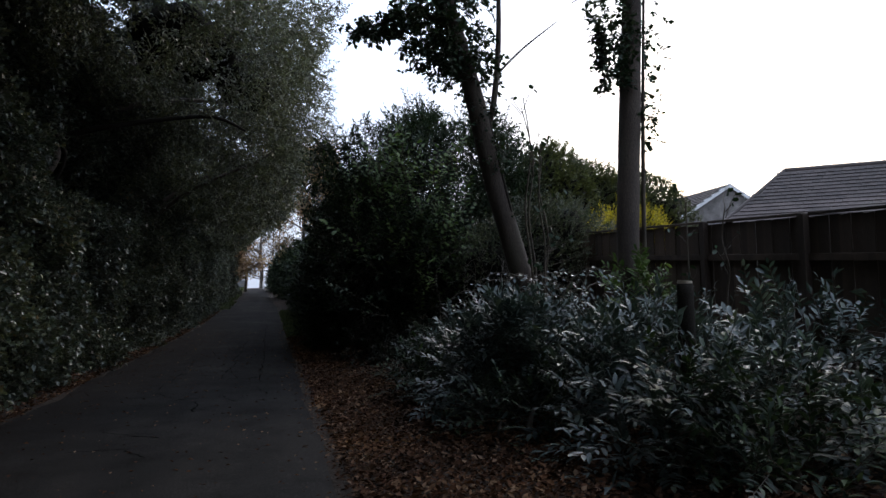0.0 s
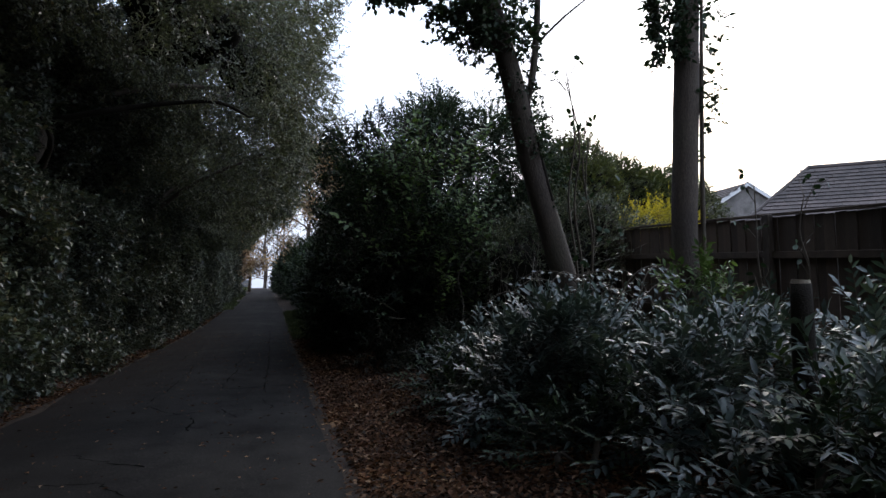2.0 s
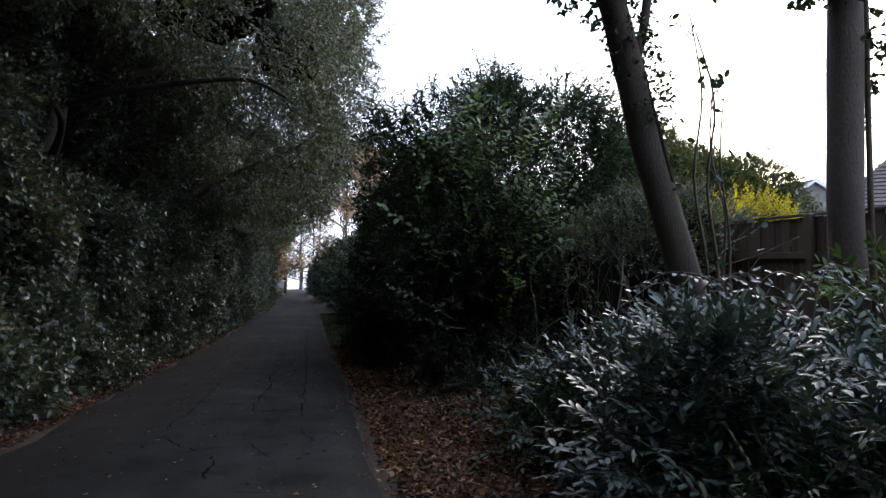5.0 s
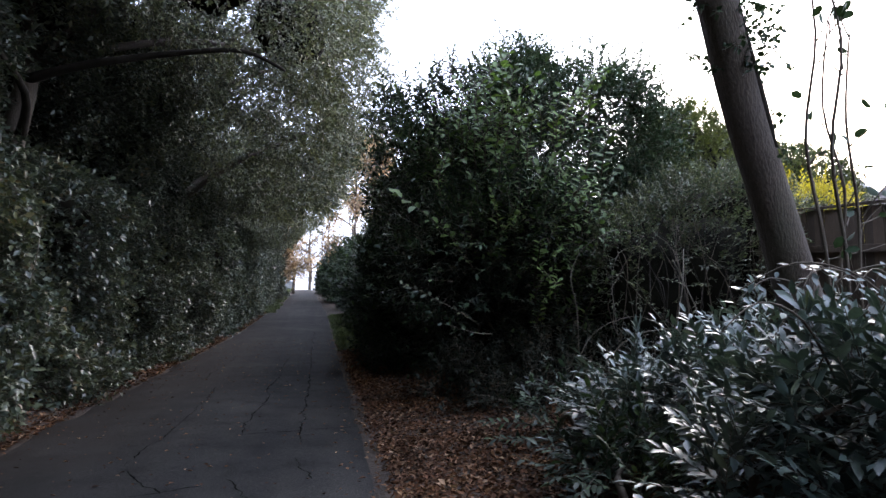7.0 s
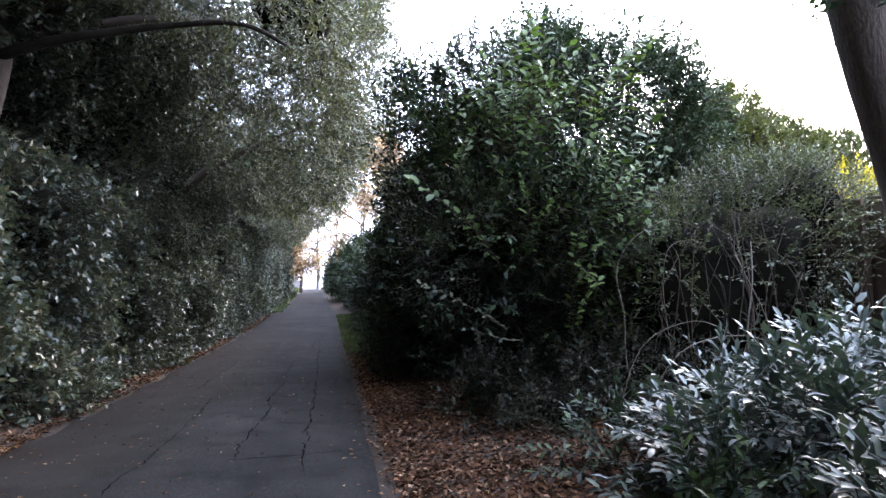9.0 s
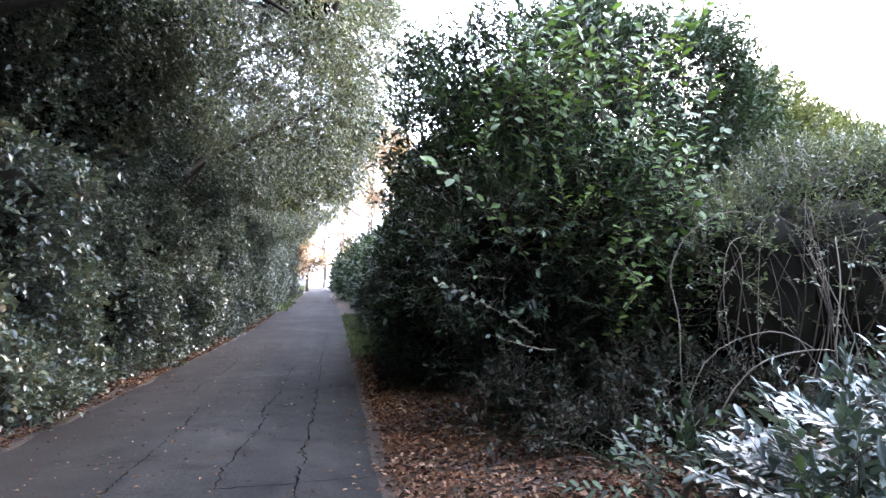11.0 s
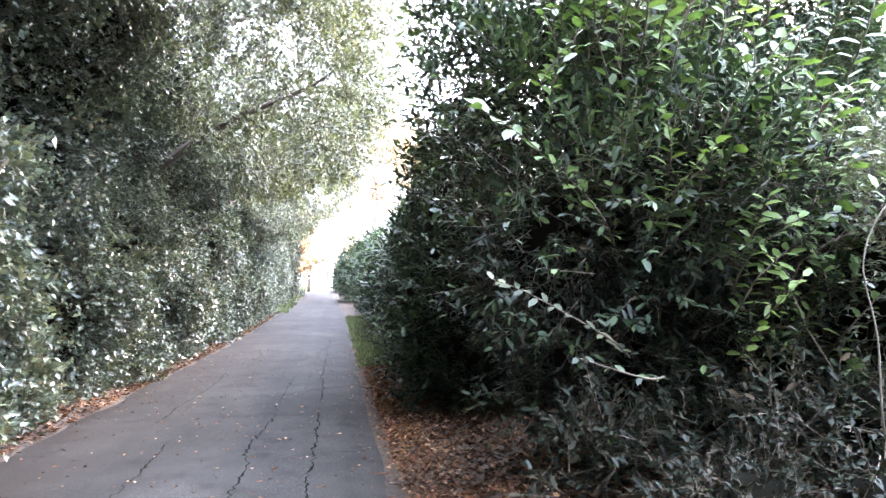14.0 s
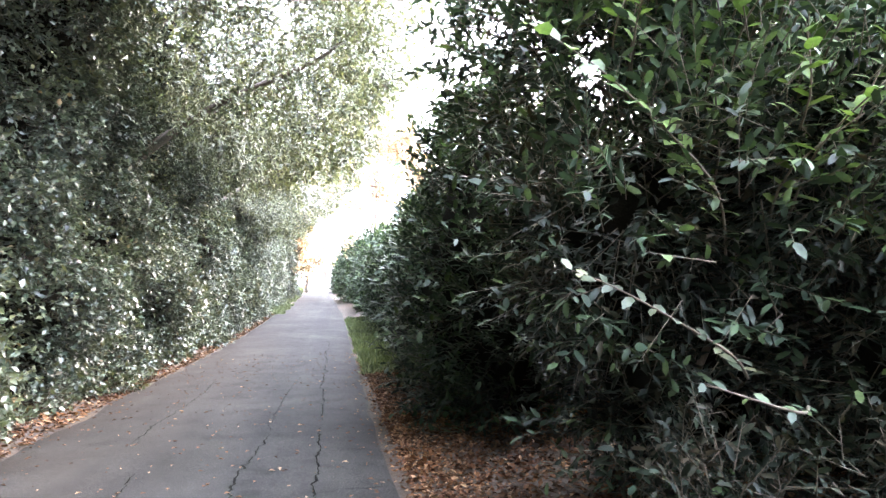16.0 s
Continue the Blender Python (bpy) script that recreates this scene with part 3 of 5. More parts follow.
r_vine = np.random.default_rng(55)
for _ in range(8):
    vy, vz = r_vine.uniform(12, 23), r_vine.uniform(1.0, 3.0)
    line = []
    for h in (0, 0.5, 1.0, 1.5):
        yy = np.array([vy + r_vine.normal() * 0.05 + h * 0.1])
        line.append((float(wall_x(yy, np.array([vz + h]))[0]) + 0.16, float(yy[0]), vz + h))
    part("vine", tube(line, [0.006, 0.005, 0.004, 0.002], 5, 5), PALE_STEM, near_hedge, "thin pale bare vine", True)

CROWNS = [
    # the first three crowns stay out of view, added to shade the near lane
    (-4.6, -7.0, [(-1.6, -7.0, 9.4, 3.6, 3.6, 2.2), (1.6, -6.0, 9.6, 2.6, 3.6, 2.0)], []),
    (-4.6, 0.0, [(-1.4, -1.0, 9.3, 3.4, 3.4, 2.1), (1.7, -0.5, 9.6, 2.6, 3.4, 2.0)], []),
    (-4.6, 5.0, [(-1.4, 4.6, 9.2, 3.3, 3.2, 2.0), (1.3, 4.4, 9.7, 2.4, 3.0, 1.9), (-0.9, 9.6, 9.8, 2.2, 2.5, 1.6), (-3.3, 7.5, 7.6, 2.2, 2.4, 1.9)], []),
    (-4.35, 14.4, [(-2.6, 11.2, 7.4, 2.5, 2.6, 1.9), (-1.9, 15.0, 7.2, 2.7, 2.6, 1.8), (-0.6, 17.8, 7.2, 1.8, 2.2, 1.8)],
     [[(-4.2, 14.4, 4.75), (-3.3, 14.2, 4.95), (-2.0, 14.2, 5.2), (-1.1, 14.15, 5.25), (-0.5, 14.2, 5.0)],
      [(-4.2, 14.3, 3.9), (-3.7, 13.2, 4.2), (-3.6, 11.9, 4.5)]]),
    (-4.5, 22.0, [(-1.9, 20.8, 8.3, 3.1, 3.0, 2.9), (-0.6, 23.5, 8.2, 2.4, 2.6, 3.0), (-0.8, 20.3, 5.6, 1.85, 1.8, 1.8), (-1.4, 24.5, 5.8, 1.9, 2.0, 1.6), (-0.5, 24.0, 11.8, 2.7, 2.8, 2.4)],
     [[(-2.2, 21.0, 9.6), (-1.2, 20.7, 10.0), (-0.4, 20.6, 10.2), (0.5, 20.8, 10.0)], [(-1.6, 21.0, 10.4), (-0.8, 20.8, 11.0), (0.1, 20.8, 11.3), (0.7, 21.0, 11.2)],
      [(-1.2, 20.7, 10.0), (-0.6, 20.5, 9.6), (0.2, 20.5, 9.5)]]),
    (-4.5, 30.0, [(-2.3, 28.5, 8.3, 3.0, 3.2, 3.0), (-3.0, 26.6, 6.4, 1.9, 2.4, 1.9), (-0.9, 30.5, 7.3, 2.2, 2.8, 2.6), (-2.3, 36.0, 6.0, 2.1, 3.0, 2.2)], []),
    (-5.0, 39.0, [(-4.3, 37.5, 7.4, 2.6, 3.8, 3.0), (-4.3, 42.0, 7.0, 2.3, 3.4, 2.8)], []),
    (-5.4, 50.0, [(-5.0, 48.5, 7.0, 2.4, 4.0, 2.8), (-5.2, 54.0, 7.0, 2.3, 3.6, 2.8)], []),
]
for k, (x, y, blobs, limbs) in enumerate(CROWNS):
    far = y > 20
    canopy_tree(x, y, blobs, limbs, 42 if not far else (40 if y < 35 else 22), 0.085 if not far else (0.11 if y < 35 else 0.15), 0.2,
                "spreading evergreen tree with dark crown over the lane; nearest three unseen, added for shade", 100 + 7 * k)


# ---- things on the other side of the lane ----
big_laurel = bush(
    "laurel_bush", (2.5, 13.6),
    [(2.4, 13.7, 0.95, 0.9, 1.0, 1.0), (1.95, 13.35, 2.0, 0.9, 0.95, 0.9), (1.7, 14.0, 3.2, 0.75, 0.85, 0.95), (2.9, 13.0, 2.3, 1.0, 0.9, 1.0),
     (2.7, 13.7, 3.9, 0.9, 0.9, 1.0), (2.2, 14.3, 4.7, 0.65, 0.7, 0.65), (3.4, 12.8, 1.1, 0.9, 0.8, 0.9), (1.55, 14.7, 4.45, 0.55, 0.6, 0.8)],
    80, 0.1, LAUREL_TALL, "tall wild laurel bush with glossy green leaf sprays", "bush", 201, BIG, 9, (0.2, 0.55), 0.38, 0.45, 0.72,
    spikes=190, lump=0.3, depth=0.4, loose=0.42, gaps=-0.2, jitter=0.65,
    # sparse low leaves before dark inner ones stand for shade
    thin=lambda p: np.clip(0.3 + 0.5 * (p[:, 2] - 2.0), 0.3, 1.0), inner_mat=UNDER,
    hull_blobs=[(2.4, 13.95, 0.95, 0.8, 0.7, 1.0), (2.0, 13.75, 2.0, 0.65, 0.6, 0.8), (2.9, 13.5, 2.2, 0.8, 0.5, 0.95), (2.7, 14.0, 3.7, 0.7, 0.6, 0.9), (3.5, 13.3, 1.0, 0.8, 0.5, 0.9)])
bush("evergreen_tree", (4.5, 14.8),
     [(4.1, 14.6, 2.5, 1.3, 1.2, 2.1), (3.6, 14.9, 4.95, 0.95, 1.0, 1.0), (4.8, 14.7, 4.85, 1.1, 1.1, 1.05), (5.6, 14.8, 4.2, 0.9, 0.9, 0.95), (5.3, 14.6, 2.8, 1.0, 1.0, 1.2)],
     105, 0.085, HOLLY, "dark small-leaved evergreen tree with sky showing through", "tree", 202, SMALL, 10, (0.2, 0.5), 0.5, 0.4, 0.5, spikes=190,
     lump=0.34, depth=0.5, gaps=0.05, loose=0.45, jitter=0.6, hull_blobs=[(4.1, 14.6, 2.4, 1.3, 1.2, 2.0), (5.2, 14.7, 2.5, 0.9, 0.8, 1.0)])
bush("laurel_hedge", (1.9, 18.0), [(1.9, 17.2, 1.6, 1.0, 1.6, 2.2), (2.1, 20.0, 1.6, 1.1, 1.7, 2.0), (2.3, 17.8, 3.0, 1.0, 1.4, 1.3), (3.8, 17.4, 1.6, 1.3, 1.2, 2.1), (5.6, 16.9, 1.6, 1.3, 1.0, 1.9)],
     60, 0.12, LAUREL_TALL, "overgrown laurel hedge behind the tall bush", "hedge", 203, BIG, 8, (0.25, 0.45), 0.4, 0.4, 0.7, group="hedge beside the lane")
bush("laurel_hedge", (2.6, 25.0), [(2.3, 22.5, 1.9, 1.0, 1.6, 2.0), (2.55, 25.0, 2.2, 1.05, 2.0, 1.9), (2.7, 28.5, 2.3, 1.1, 2.4, 1.9)],
     60, 0.13, LAUREL_TALL, "leafy laurel hedge beside the grass verge", "hedge", 204, SMALL, 8, (0.25, 0.45), 0.42, 0.4, 0.7, group="hedge beside the lane")
bush("laurel_hedge", (2.5, 36.0), [(2.3, 33.0, 1.9, 1.2, 3.2, 1.9), (2.5, 39.0, 2.2, 1.3, 3.5, 2.1), (2.3, 46.0, 2.8, 1.5, 4.0, 2.2), (1.7, 54.0, 2.9, 1.5, 4.5, 1.9), (0.9, 62.5, 2.6, 1.1, 2.6, 1.6)],
     32, 0.17, LAUREL_TALL, "dark distant hedge along the lane", "hedge", 205, SMALL, 8, (0.3, 0.5), 0.45, 0.4, 0.7, group="hedge beside the lane")
mound = bush("bramble_mound", (5.4, 13.0), [(5.1, 12.7, 1.75, 1.3, 1.3, 1.25), (6.3, 13.4, 2.05, 1.5, 1.3, 1.4), (4.3, 12.4, 1.5, 0.8, 0.9, 1.1)],
             110, 0.06, BRAMBLE, "rounded mound of brambles over bare brown stems", "bramble", 206, SMALL, 8, (0.15, 0.4), 0.5, 0.2, 0.8, floor=1.45)


def bare_canes(parent, blobs, n, seed, reach):
    """Bare arching canes in front of a thicket's dark inside."""
    r = np.random.default_rng(seed)
    for k in range(n):
        cx, cy, cz, rx, ry, rz = blobs[k % len(blobs)]
        a = r.uniform(-2.9, -0.3)
        foot = np.array([cx + rx * 0.95 * math.cos(a), cy + ry * 0.95 * math.sin(a), 0.0])
        foot[2] = float(ground_z(foot[0], foot[1])) - 0.03
        top = np.array([cx + rx * 0.9 * math.cos(a + r.normal() * 0.4), cy + ry * 0.9 * math.sin(a), cz + reach * r.uniform(0.2, 0.9)])
        mid = (foot + top) / 2 + np.array([math.cos(a), math.sin(a), 0]) * r.uniform(0.05, 0.3) + r.normal(size=3) * 0.32
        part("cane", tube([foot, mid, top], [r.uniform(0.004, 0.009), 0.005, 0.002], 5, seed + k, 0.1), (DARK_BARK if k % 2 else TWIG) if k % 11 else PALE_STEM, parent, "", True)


bare_canes(mound, [(5.1, 12.7, 1.75, 1.3, 1.3, 1.25), (6.3, 13.4, 2.05, 1.5, 1.3, 1.4), (4.3, 12.4, 1.5, 0.8, 0.9, 1.1)], 90, 71, 1.0)
bush("garden_shrub", (9.5, 16.0), [(7.7, 16.6, 3.1, 1.5, 1.4, 2.3), (10.9, 17.6, 2.8, 1.9, 1.4, 2.2), (9.3, 17.4, 2.9, 1.5, 1.4, 2.1)],
     95, 0.09, GARDEN, "round green garden shrub behind the fence", "shrub", 207, SMALL, 8, (0.15, 0.3), 0.5, 0.3, 0.85, lump=0.1, depth=0.15, gaps=-9.0)
bush("yellow_shrub", (9.3, 14.8), [(9.2, 14.9, 2.55, 1.0, 0.7, 0.85), (8.5, 14.7, 2.4, 0.5, 0.5, 0.7)],
     90, 0.07, YELLOW, "bright yellow garden shrub above the fence", "shrub", 208, SMALL, 8, (0.25, 0.5), 0.5, 0.9, 0.6, spikes=40)

# two unseen trees behind the start, added to block low sky light
bush("evergreen_tree", (4.2, -6.0), [(4.2, -6.0, 3.5, 2.6, 4.0, 3.6)], 12, 0.2, HOLLY, "unseen dark evergreen tree added to cut light where the lane begins", "tree", 221, SMALL, 8, (0.3, 0.6), 0.45, 0.4, 0.8, group="trees where the lane begins")
bush("evergreen_tree", (-0.5, -16.0), [(-0.5, -16.0, 3.8, 5.0, 2.0, 4.2)], 10, 0.2, HOLLY, "unseen dark evergreen tree added to cut light where the lane begins", "tree", 222, SMALL, 8, (0.3, 0.6), 0.45, 0.4, 0.8, group="trees where the lane begins")
# undergrowth with the shade put into its leaf colour
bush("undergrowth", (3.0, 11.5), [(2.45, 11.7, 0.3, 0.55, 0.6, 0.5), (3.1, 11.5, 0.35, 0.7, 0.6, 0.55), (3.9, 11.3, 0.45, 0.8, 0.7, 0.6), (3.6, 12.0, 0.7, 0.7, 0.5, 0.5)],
     42, 0.06, UNDER, "tangled ivy and bramble undergrowth over dead leaves, coloured dark for shade", "undergrowth", 223, SMALL, 8, (0.12, 0.4), 0.5, 0.3, 0.5, depth=0.6, loose=0.5, jitter=0.8)
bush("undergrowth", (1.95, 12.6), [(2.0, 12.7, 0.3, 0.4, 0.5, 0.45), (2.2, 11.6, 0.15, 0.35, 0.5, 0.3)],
     50, 0.06, UNDER, "tangled ivy and bramble undergrowth over dead leaves, coloured dark for shade", "undergrowth", 224, SMALL, 8, (0.12, 0.4), 0.5, 0.3, 0.0, depth=0.6, loose=0.5, jitter=0.8)

LOW = [
    ((2.75, 9.1), [(2.7, 9.1, 0.38, 0.65, 0.6, 0.51), (3.1, 8.8, 0.58, 0.6, 0.6, 0.47)]),
    ((2.4, 7.3), [(2.45, 7.3, 0.33, 0.75, 0.8, 0.47), (2.8, 7.0, 0.68, 0.55, 0.6, 0.42)]),
    ((3.4, 7.6), [(3.4, 7.6, 0.63, 0.8, 0.8, 0.55)]),
    ((3.3, 5.9), [(3.3, 5.9, 0.38, 0.8, 0.8, 0.51), (3.7, 5.6, 0.63, 0.6, 0.6, 0.42)]),
    ((4.4, 6.6), [(4.4, 6.6, 0.63, 0.8, 0.8, 0.55)]),
    ((4.0, 4.4), [(4.0, 4.4, 0.38, 0.8, 0.7, 0.47)]),
    ((2.9, 4.6), [(2.95, 4.55, 0.2, 0.6, 0.5, 0.34)]),
    ((3.25, 4.3), [(3.25, 4.3, 0.62, 0.38, 0.33, 0.3)]),
    ((5.0, 5.0), [(5.0, 5.0, 0.68, 0.7, 0.8, 0.55)]),
    ((3.9, 9.4), [(3.9, 9.4, 0.63, 0.8, 0.8, 0.51)]),
    ((3.5, 10.3), [(3.5, 10.3, 0.4, 0.28, 0.3, 0.42)]),
    ((2.3, 9.9), [(2.35, 9.95, 0.25, 0.5, 0.5, 0.3)]),
    ((2.05, 8.5), [(2.1, 8.5, 0.2, 0.4, 0.5, 0.28)]),
    ((2.35, 6.0), [(2.4, 6.0, 0.2, 0.45, 0.5, 0.28)]),
    ((3.2, 3.5), [(3.2, 3.5, 0.22, 0.6, 0.45, 0.3)]),
    ((3.05, 4.15), [(3.05, 4.15, 0.55, 0.3, 0.3, 0.3), (3.5, 3.9, 0.5, 0.35, 0.3, 0.3)]),
]
for k, (at, blobs) in enumerate(LOW):
    bush("low_laurel", at, blobs, 46, 0.12 if k < 11 else 0.1, LAUREL if k < 11 else LAUREL_TALL, "low glossy cherry laurel shrub in dead leaves", "shrub", 300 + k, BIG, 12, (0.3, 0.6), 0.37, 0.05, 0.0,
         group="laurel undergrowth", depth=0.5, spikes=4, spike=(0.25, 0.55), loose=0.14, lift=1.2, inner_too=True, gaps=-0.35, jitter=0.5, flat=0.55)


def leafy_shoot(parent, pts, n, leaf, mat=None, tilt=0.25):
    """One long shoot with leaves in two ranks."""
    pts = np.asarray(pts, float)
    shoot = part("shoot", tube(pts, np.linspace(0.009, 0.003, len(pts)), 5, 3), TWIG, parent, "", True)
    t = np.linspace(0.1, len(pts) - 1.001, n)
    i = t.astype(int)
    p = pts[i] + (pts[i + 1] - pts[i]) * (t - i)[:, None]
    d = unit(pts[i + 1] - pts[i])
    side = unit(np.cross(d, (0, -0.5, 1.0))) * np.where(np.arange(n) % 2, 1, -1)[:, None]
    s = leaf * rng.uniform(0.75, 1.15, n)
    part("leaf_rank", leaves(p, d * 0.5 + side + rng.normal(size=(n, 3)) * 0.2, np.array([0, -0.4, 1.0]) + rng.normal(size=(n, 3)) * tilt, s, s * 0.48, BIG), mat or LAUREL, shoot, kind="stuff")


leafy_shoot(big_laurel, [(2.1, 12.6, 1.1), (1.88, 12.4, 1.24), (1.55, 12.35, 1.42), (1.26, 12.35, 1.57), (1.05, 12.35, 1.65)], 22, 0.1, BRAMBLE)
leafy_shoot(big_laurel, [(2.2, 12.9, 1.7), (1.9, 12.5, 2.05), (1.63, 12.5, 2.36), (1.29, 12.5, 2.65), (0.96, 12.5, 2.85)], 24, 0.17, LIGHT_LEAF)
leafy_shoot(big_laurel, [(1.9, 13.2, 2.5), (1.56, 13.2, 2.31), (1.16, 13.2, 2.2), (0.86, 13.2, 2.18)], 12, 0.13, LAUREL_TALL)
leafy_shoot(big_laurel, [(1.95, 12.9, 2.5), (1.93, 12.9, 2.73), (1.96, 12.9, 3.23), (2.0, 12.9, 3.9)], 16, 0.12, LAUREL_TALL)
leafy_shoot(big_laurel, [(2.2, 12.3, 1.0), (1.9, 12.0, 1.04), (1.48, 12.0, 1.17)], 9, 0.07, LAUREL_TALL)
leafy_shoot(big_laurel, [(1.6, 14.0, 3.2), (1.0, 14.0, 3.3), (0.5, 14.0, 3.4)], 14, 0.09, HOLLY)
leafy_shoot(big_laurel, [(2.6, 12.7, 2.4), (2.9, 12.5, 2.7), (3.3, 12.5, 2.85)], 14, 0.14, LAUREL_TALL)
leafy_shoot(big_laurel, [(2.7, 12.7, 2.0), (2.9, 12.4, 2.3), (3.0, 12.3, 2.7)], 14, 0.14, LAUREL_TALL)


# the laurel's low skirt, its shade put into the leaf colour
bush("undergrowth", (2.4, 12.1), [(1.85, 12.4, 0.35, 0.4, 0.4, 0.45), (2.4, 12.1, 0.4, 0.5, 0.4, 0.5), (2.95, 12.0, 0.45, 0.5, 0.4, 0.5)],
     40, 0.08, UNDER, "shoots drooping to the leaf litter, coloured dark for shade", "undergrowth", 233, BIG, 8, (0.2, 0.4), 0.4, 0.0, 0.0, gaps=-0.3, jitter=0.7)

# upper shoots in the brighter leaf, back-light put into their colour
r_shoot = np.random.default_rng(61)
for _ in range(80):
    ax = r_shoot.uniform(2.0, 3.9)
    a = np.array([ax, r_shoot.uniform(12.2, 12.9), r_shoot.uniform(1.7 + 0.5 * max(0.0, 3.2 - ax), 4.3)])
    b = a + np.array([r_shoot.uniform(-0.35, 0.45), r_shoot.uniform(-0.35, 0.0), r_shoot.uniform(0.25, 0.6)])
    leafy_shoot(big_laurel, [a + (0.1, 0.35, -0.3), a, b], 16, 0.14, LIGHT_LEAF, 0.35)


for _ in range(30):
    a = np.array([r_shoot.uniform(1.5, 2.7), r_shoot.uniform(12.6, 13.2), r_shoot.uniform(2.9, 4.5)])
    b = a + np.array([r_shoot.uniform(-0.35, 0.25), r_shoot.uniform(-0.3, 0.0), r_shoot.uniform(0.25, 0.6)])
    leafy_shoot(big_laurel, [a + (0.1, 0.35, -0.3), a, b], 16, 0.12, LIGHT_LEAF, 0.35)
for _ in range(34):
    a = np.array([r_shoot.uniform(2.7, 3.7), r_shoot.uniform(12.1, 12.6), r_shoot.uniform(1.2, 2.5)])
    b = a + np.array([r_shoot.uniform(-0.25, 0.35), r_shoot.uniform(-0.3, 0.0), r_shoot.uniform(0.15, 0.45)])
    leafy_shoot(big_laurel, [a + (0.05, 0.3, -0.25), a, b], 15, 0.12, LIGHT_LEAF, 0.35)

sprout = bush("young_laurel", (2.7, 7.1), [(2.7, 7.1, 0.95, 0.45, 0.4, 0.35)], 50, 0.12, LAUREL, "young laurel with glossy green leaves", "shrub", 231, BIG, 8, (0.2, 0.4), 0.4, 0.3, 0.0, gaps=-0.3)
bush("young_laurel", (4.75, 7.55), [(4.75, 7.55, 1.45, 0.3, 0.25, 0.3)], 50, 0.12, LIGHT_LEAF, "young laurel with brighter green leaves", "shrub", 232, BIG, 8, (0.2, 0.35), 0.35, 0.3, 0.0, gaps=-0.3)
r_arch = np.random.default_rng(62)
for _ in range(16):
    a = np.array([r_arch.uniform(2.6, 4.4), r_arch.uniform(6.9, 8.2), r_arch.uniform(0.9, 1.3)])
    d = np.array([r_arch.choice([-1.0, 1.0]) * r_arch.uniform(0.4, 0.8), r_arch.normal() * 0.2, 0.0])
    leafy_shoot(sprout, [a, a + d * 0.35 + (0, 0, 0.35), a + d * 0.8 + (0, 0, 0.45), a + d * 1.2 + (0, 0, 0.3)], 14, 0.08)


def ivy_on(tree, pts, rad, n, seed, reach=0.35, leaf=0.085):
    """Ivy that clothes a trunk."""
    r = np.random.default_rng(seed)
    pts = np.asarray(pts, float)
    t = r.uniform(0, len(pts) - 1, n)
    i = np.clip(t.astype(int), 0, len(pts) - 2)
    p = pts[i] + (pts[i + 1] - pts[i]) * (t - i)[:, None]
    a = r.uniform(0, 6.283, n)
    d = np.stack([np.cos(a), np.sin(a), r.normal(size=n) * 0.2], -1)
    clump = np.clip(0.55 + waves(seed, 10, 0.6, 2.0)(p + d * 0.3), 0.05, 1.5)
    p = p + d * (rad + reach * clump * r.uniform(0, 1, n))[:, None]
    lv, tw = sprays(p, d + r.normal(size=(n, 3)) * 0.5 + (0, 0, -0.3), r.uniform(0.9, 2.9, n) * leaf, 5, leaf, 0.75, 0.2, SMALL, 1.1, 0.5, 0.2)
    ivy = part("ivy", lv, HOLLY, tree, "dark ivy leaves climbing the trunk", kind="stuff")
    part("stemwork", tw, TWIG, ivy, kind="stuff")


def shade_crown(tree, blobs, seed):
    """An unseen ivy-leaved head, added above a trunk to shade what lies below."""
    P, N = on_blobs(blobs, 26, 0.3, 0.25, seed)
    lv, tw = sprays(P, N + rng.normal(size=N.shape) * 0.6, rng.uniform(0.2, 0.5, len(P)), 8, 0.12, 0.5, 0.2, SMALL, 1.0, 0.5)
    crown = part("crown", lv, HOLLY, tree, kind="stuff")
    part("twigwork", tw, TWIG, crown, kind="stuff")
    for b in blobs:
        part("shade_core", hull([b], 0.7, seed), INNER, crown)


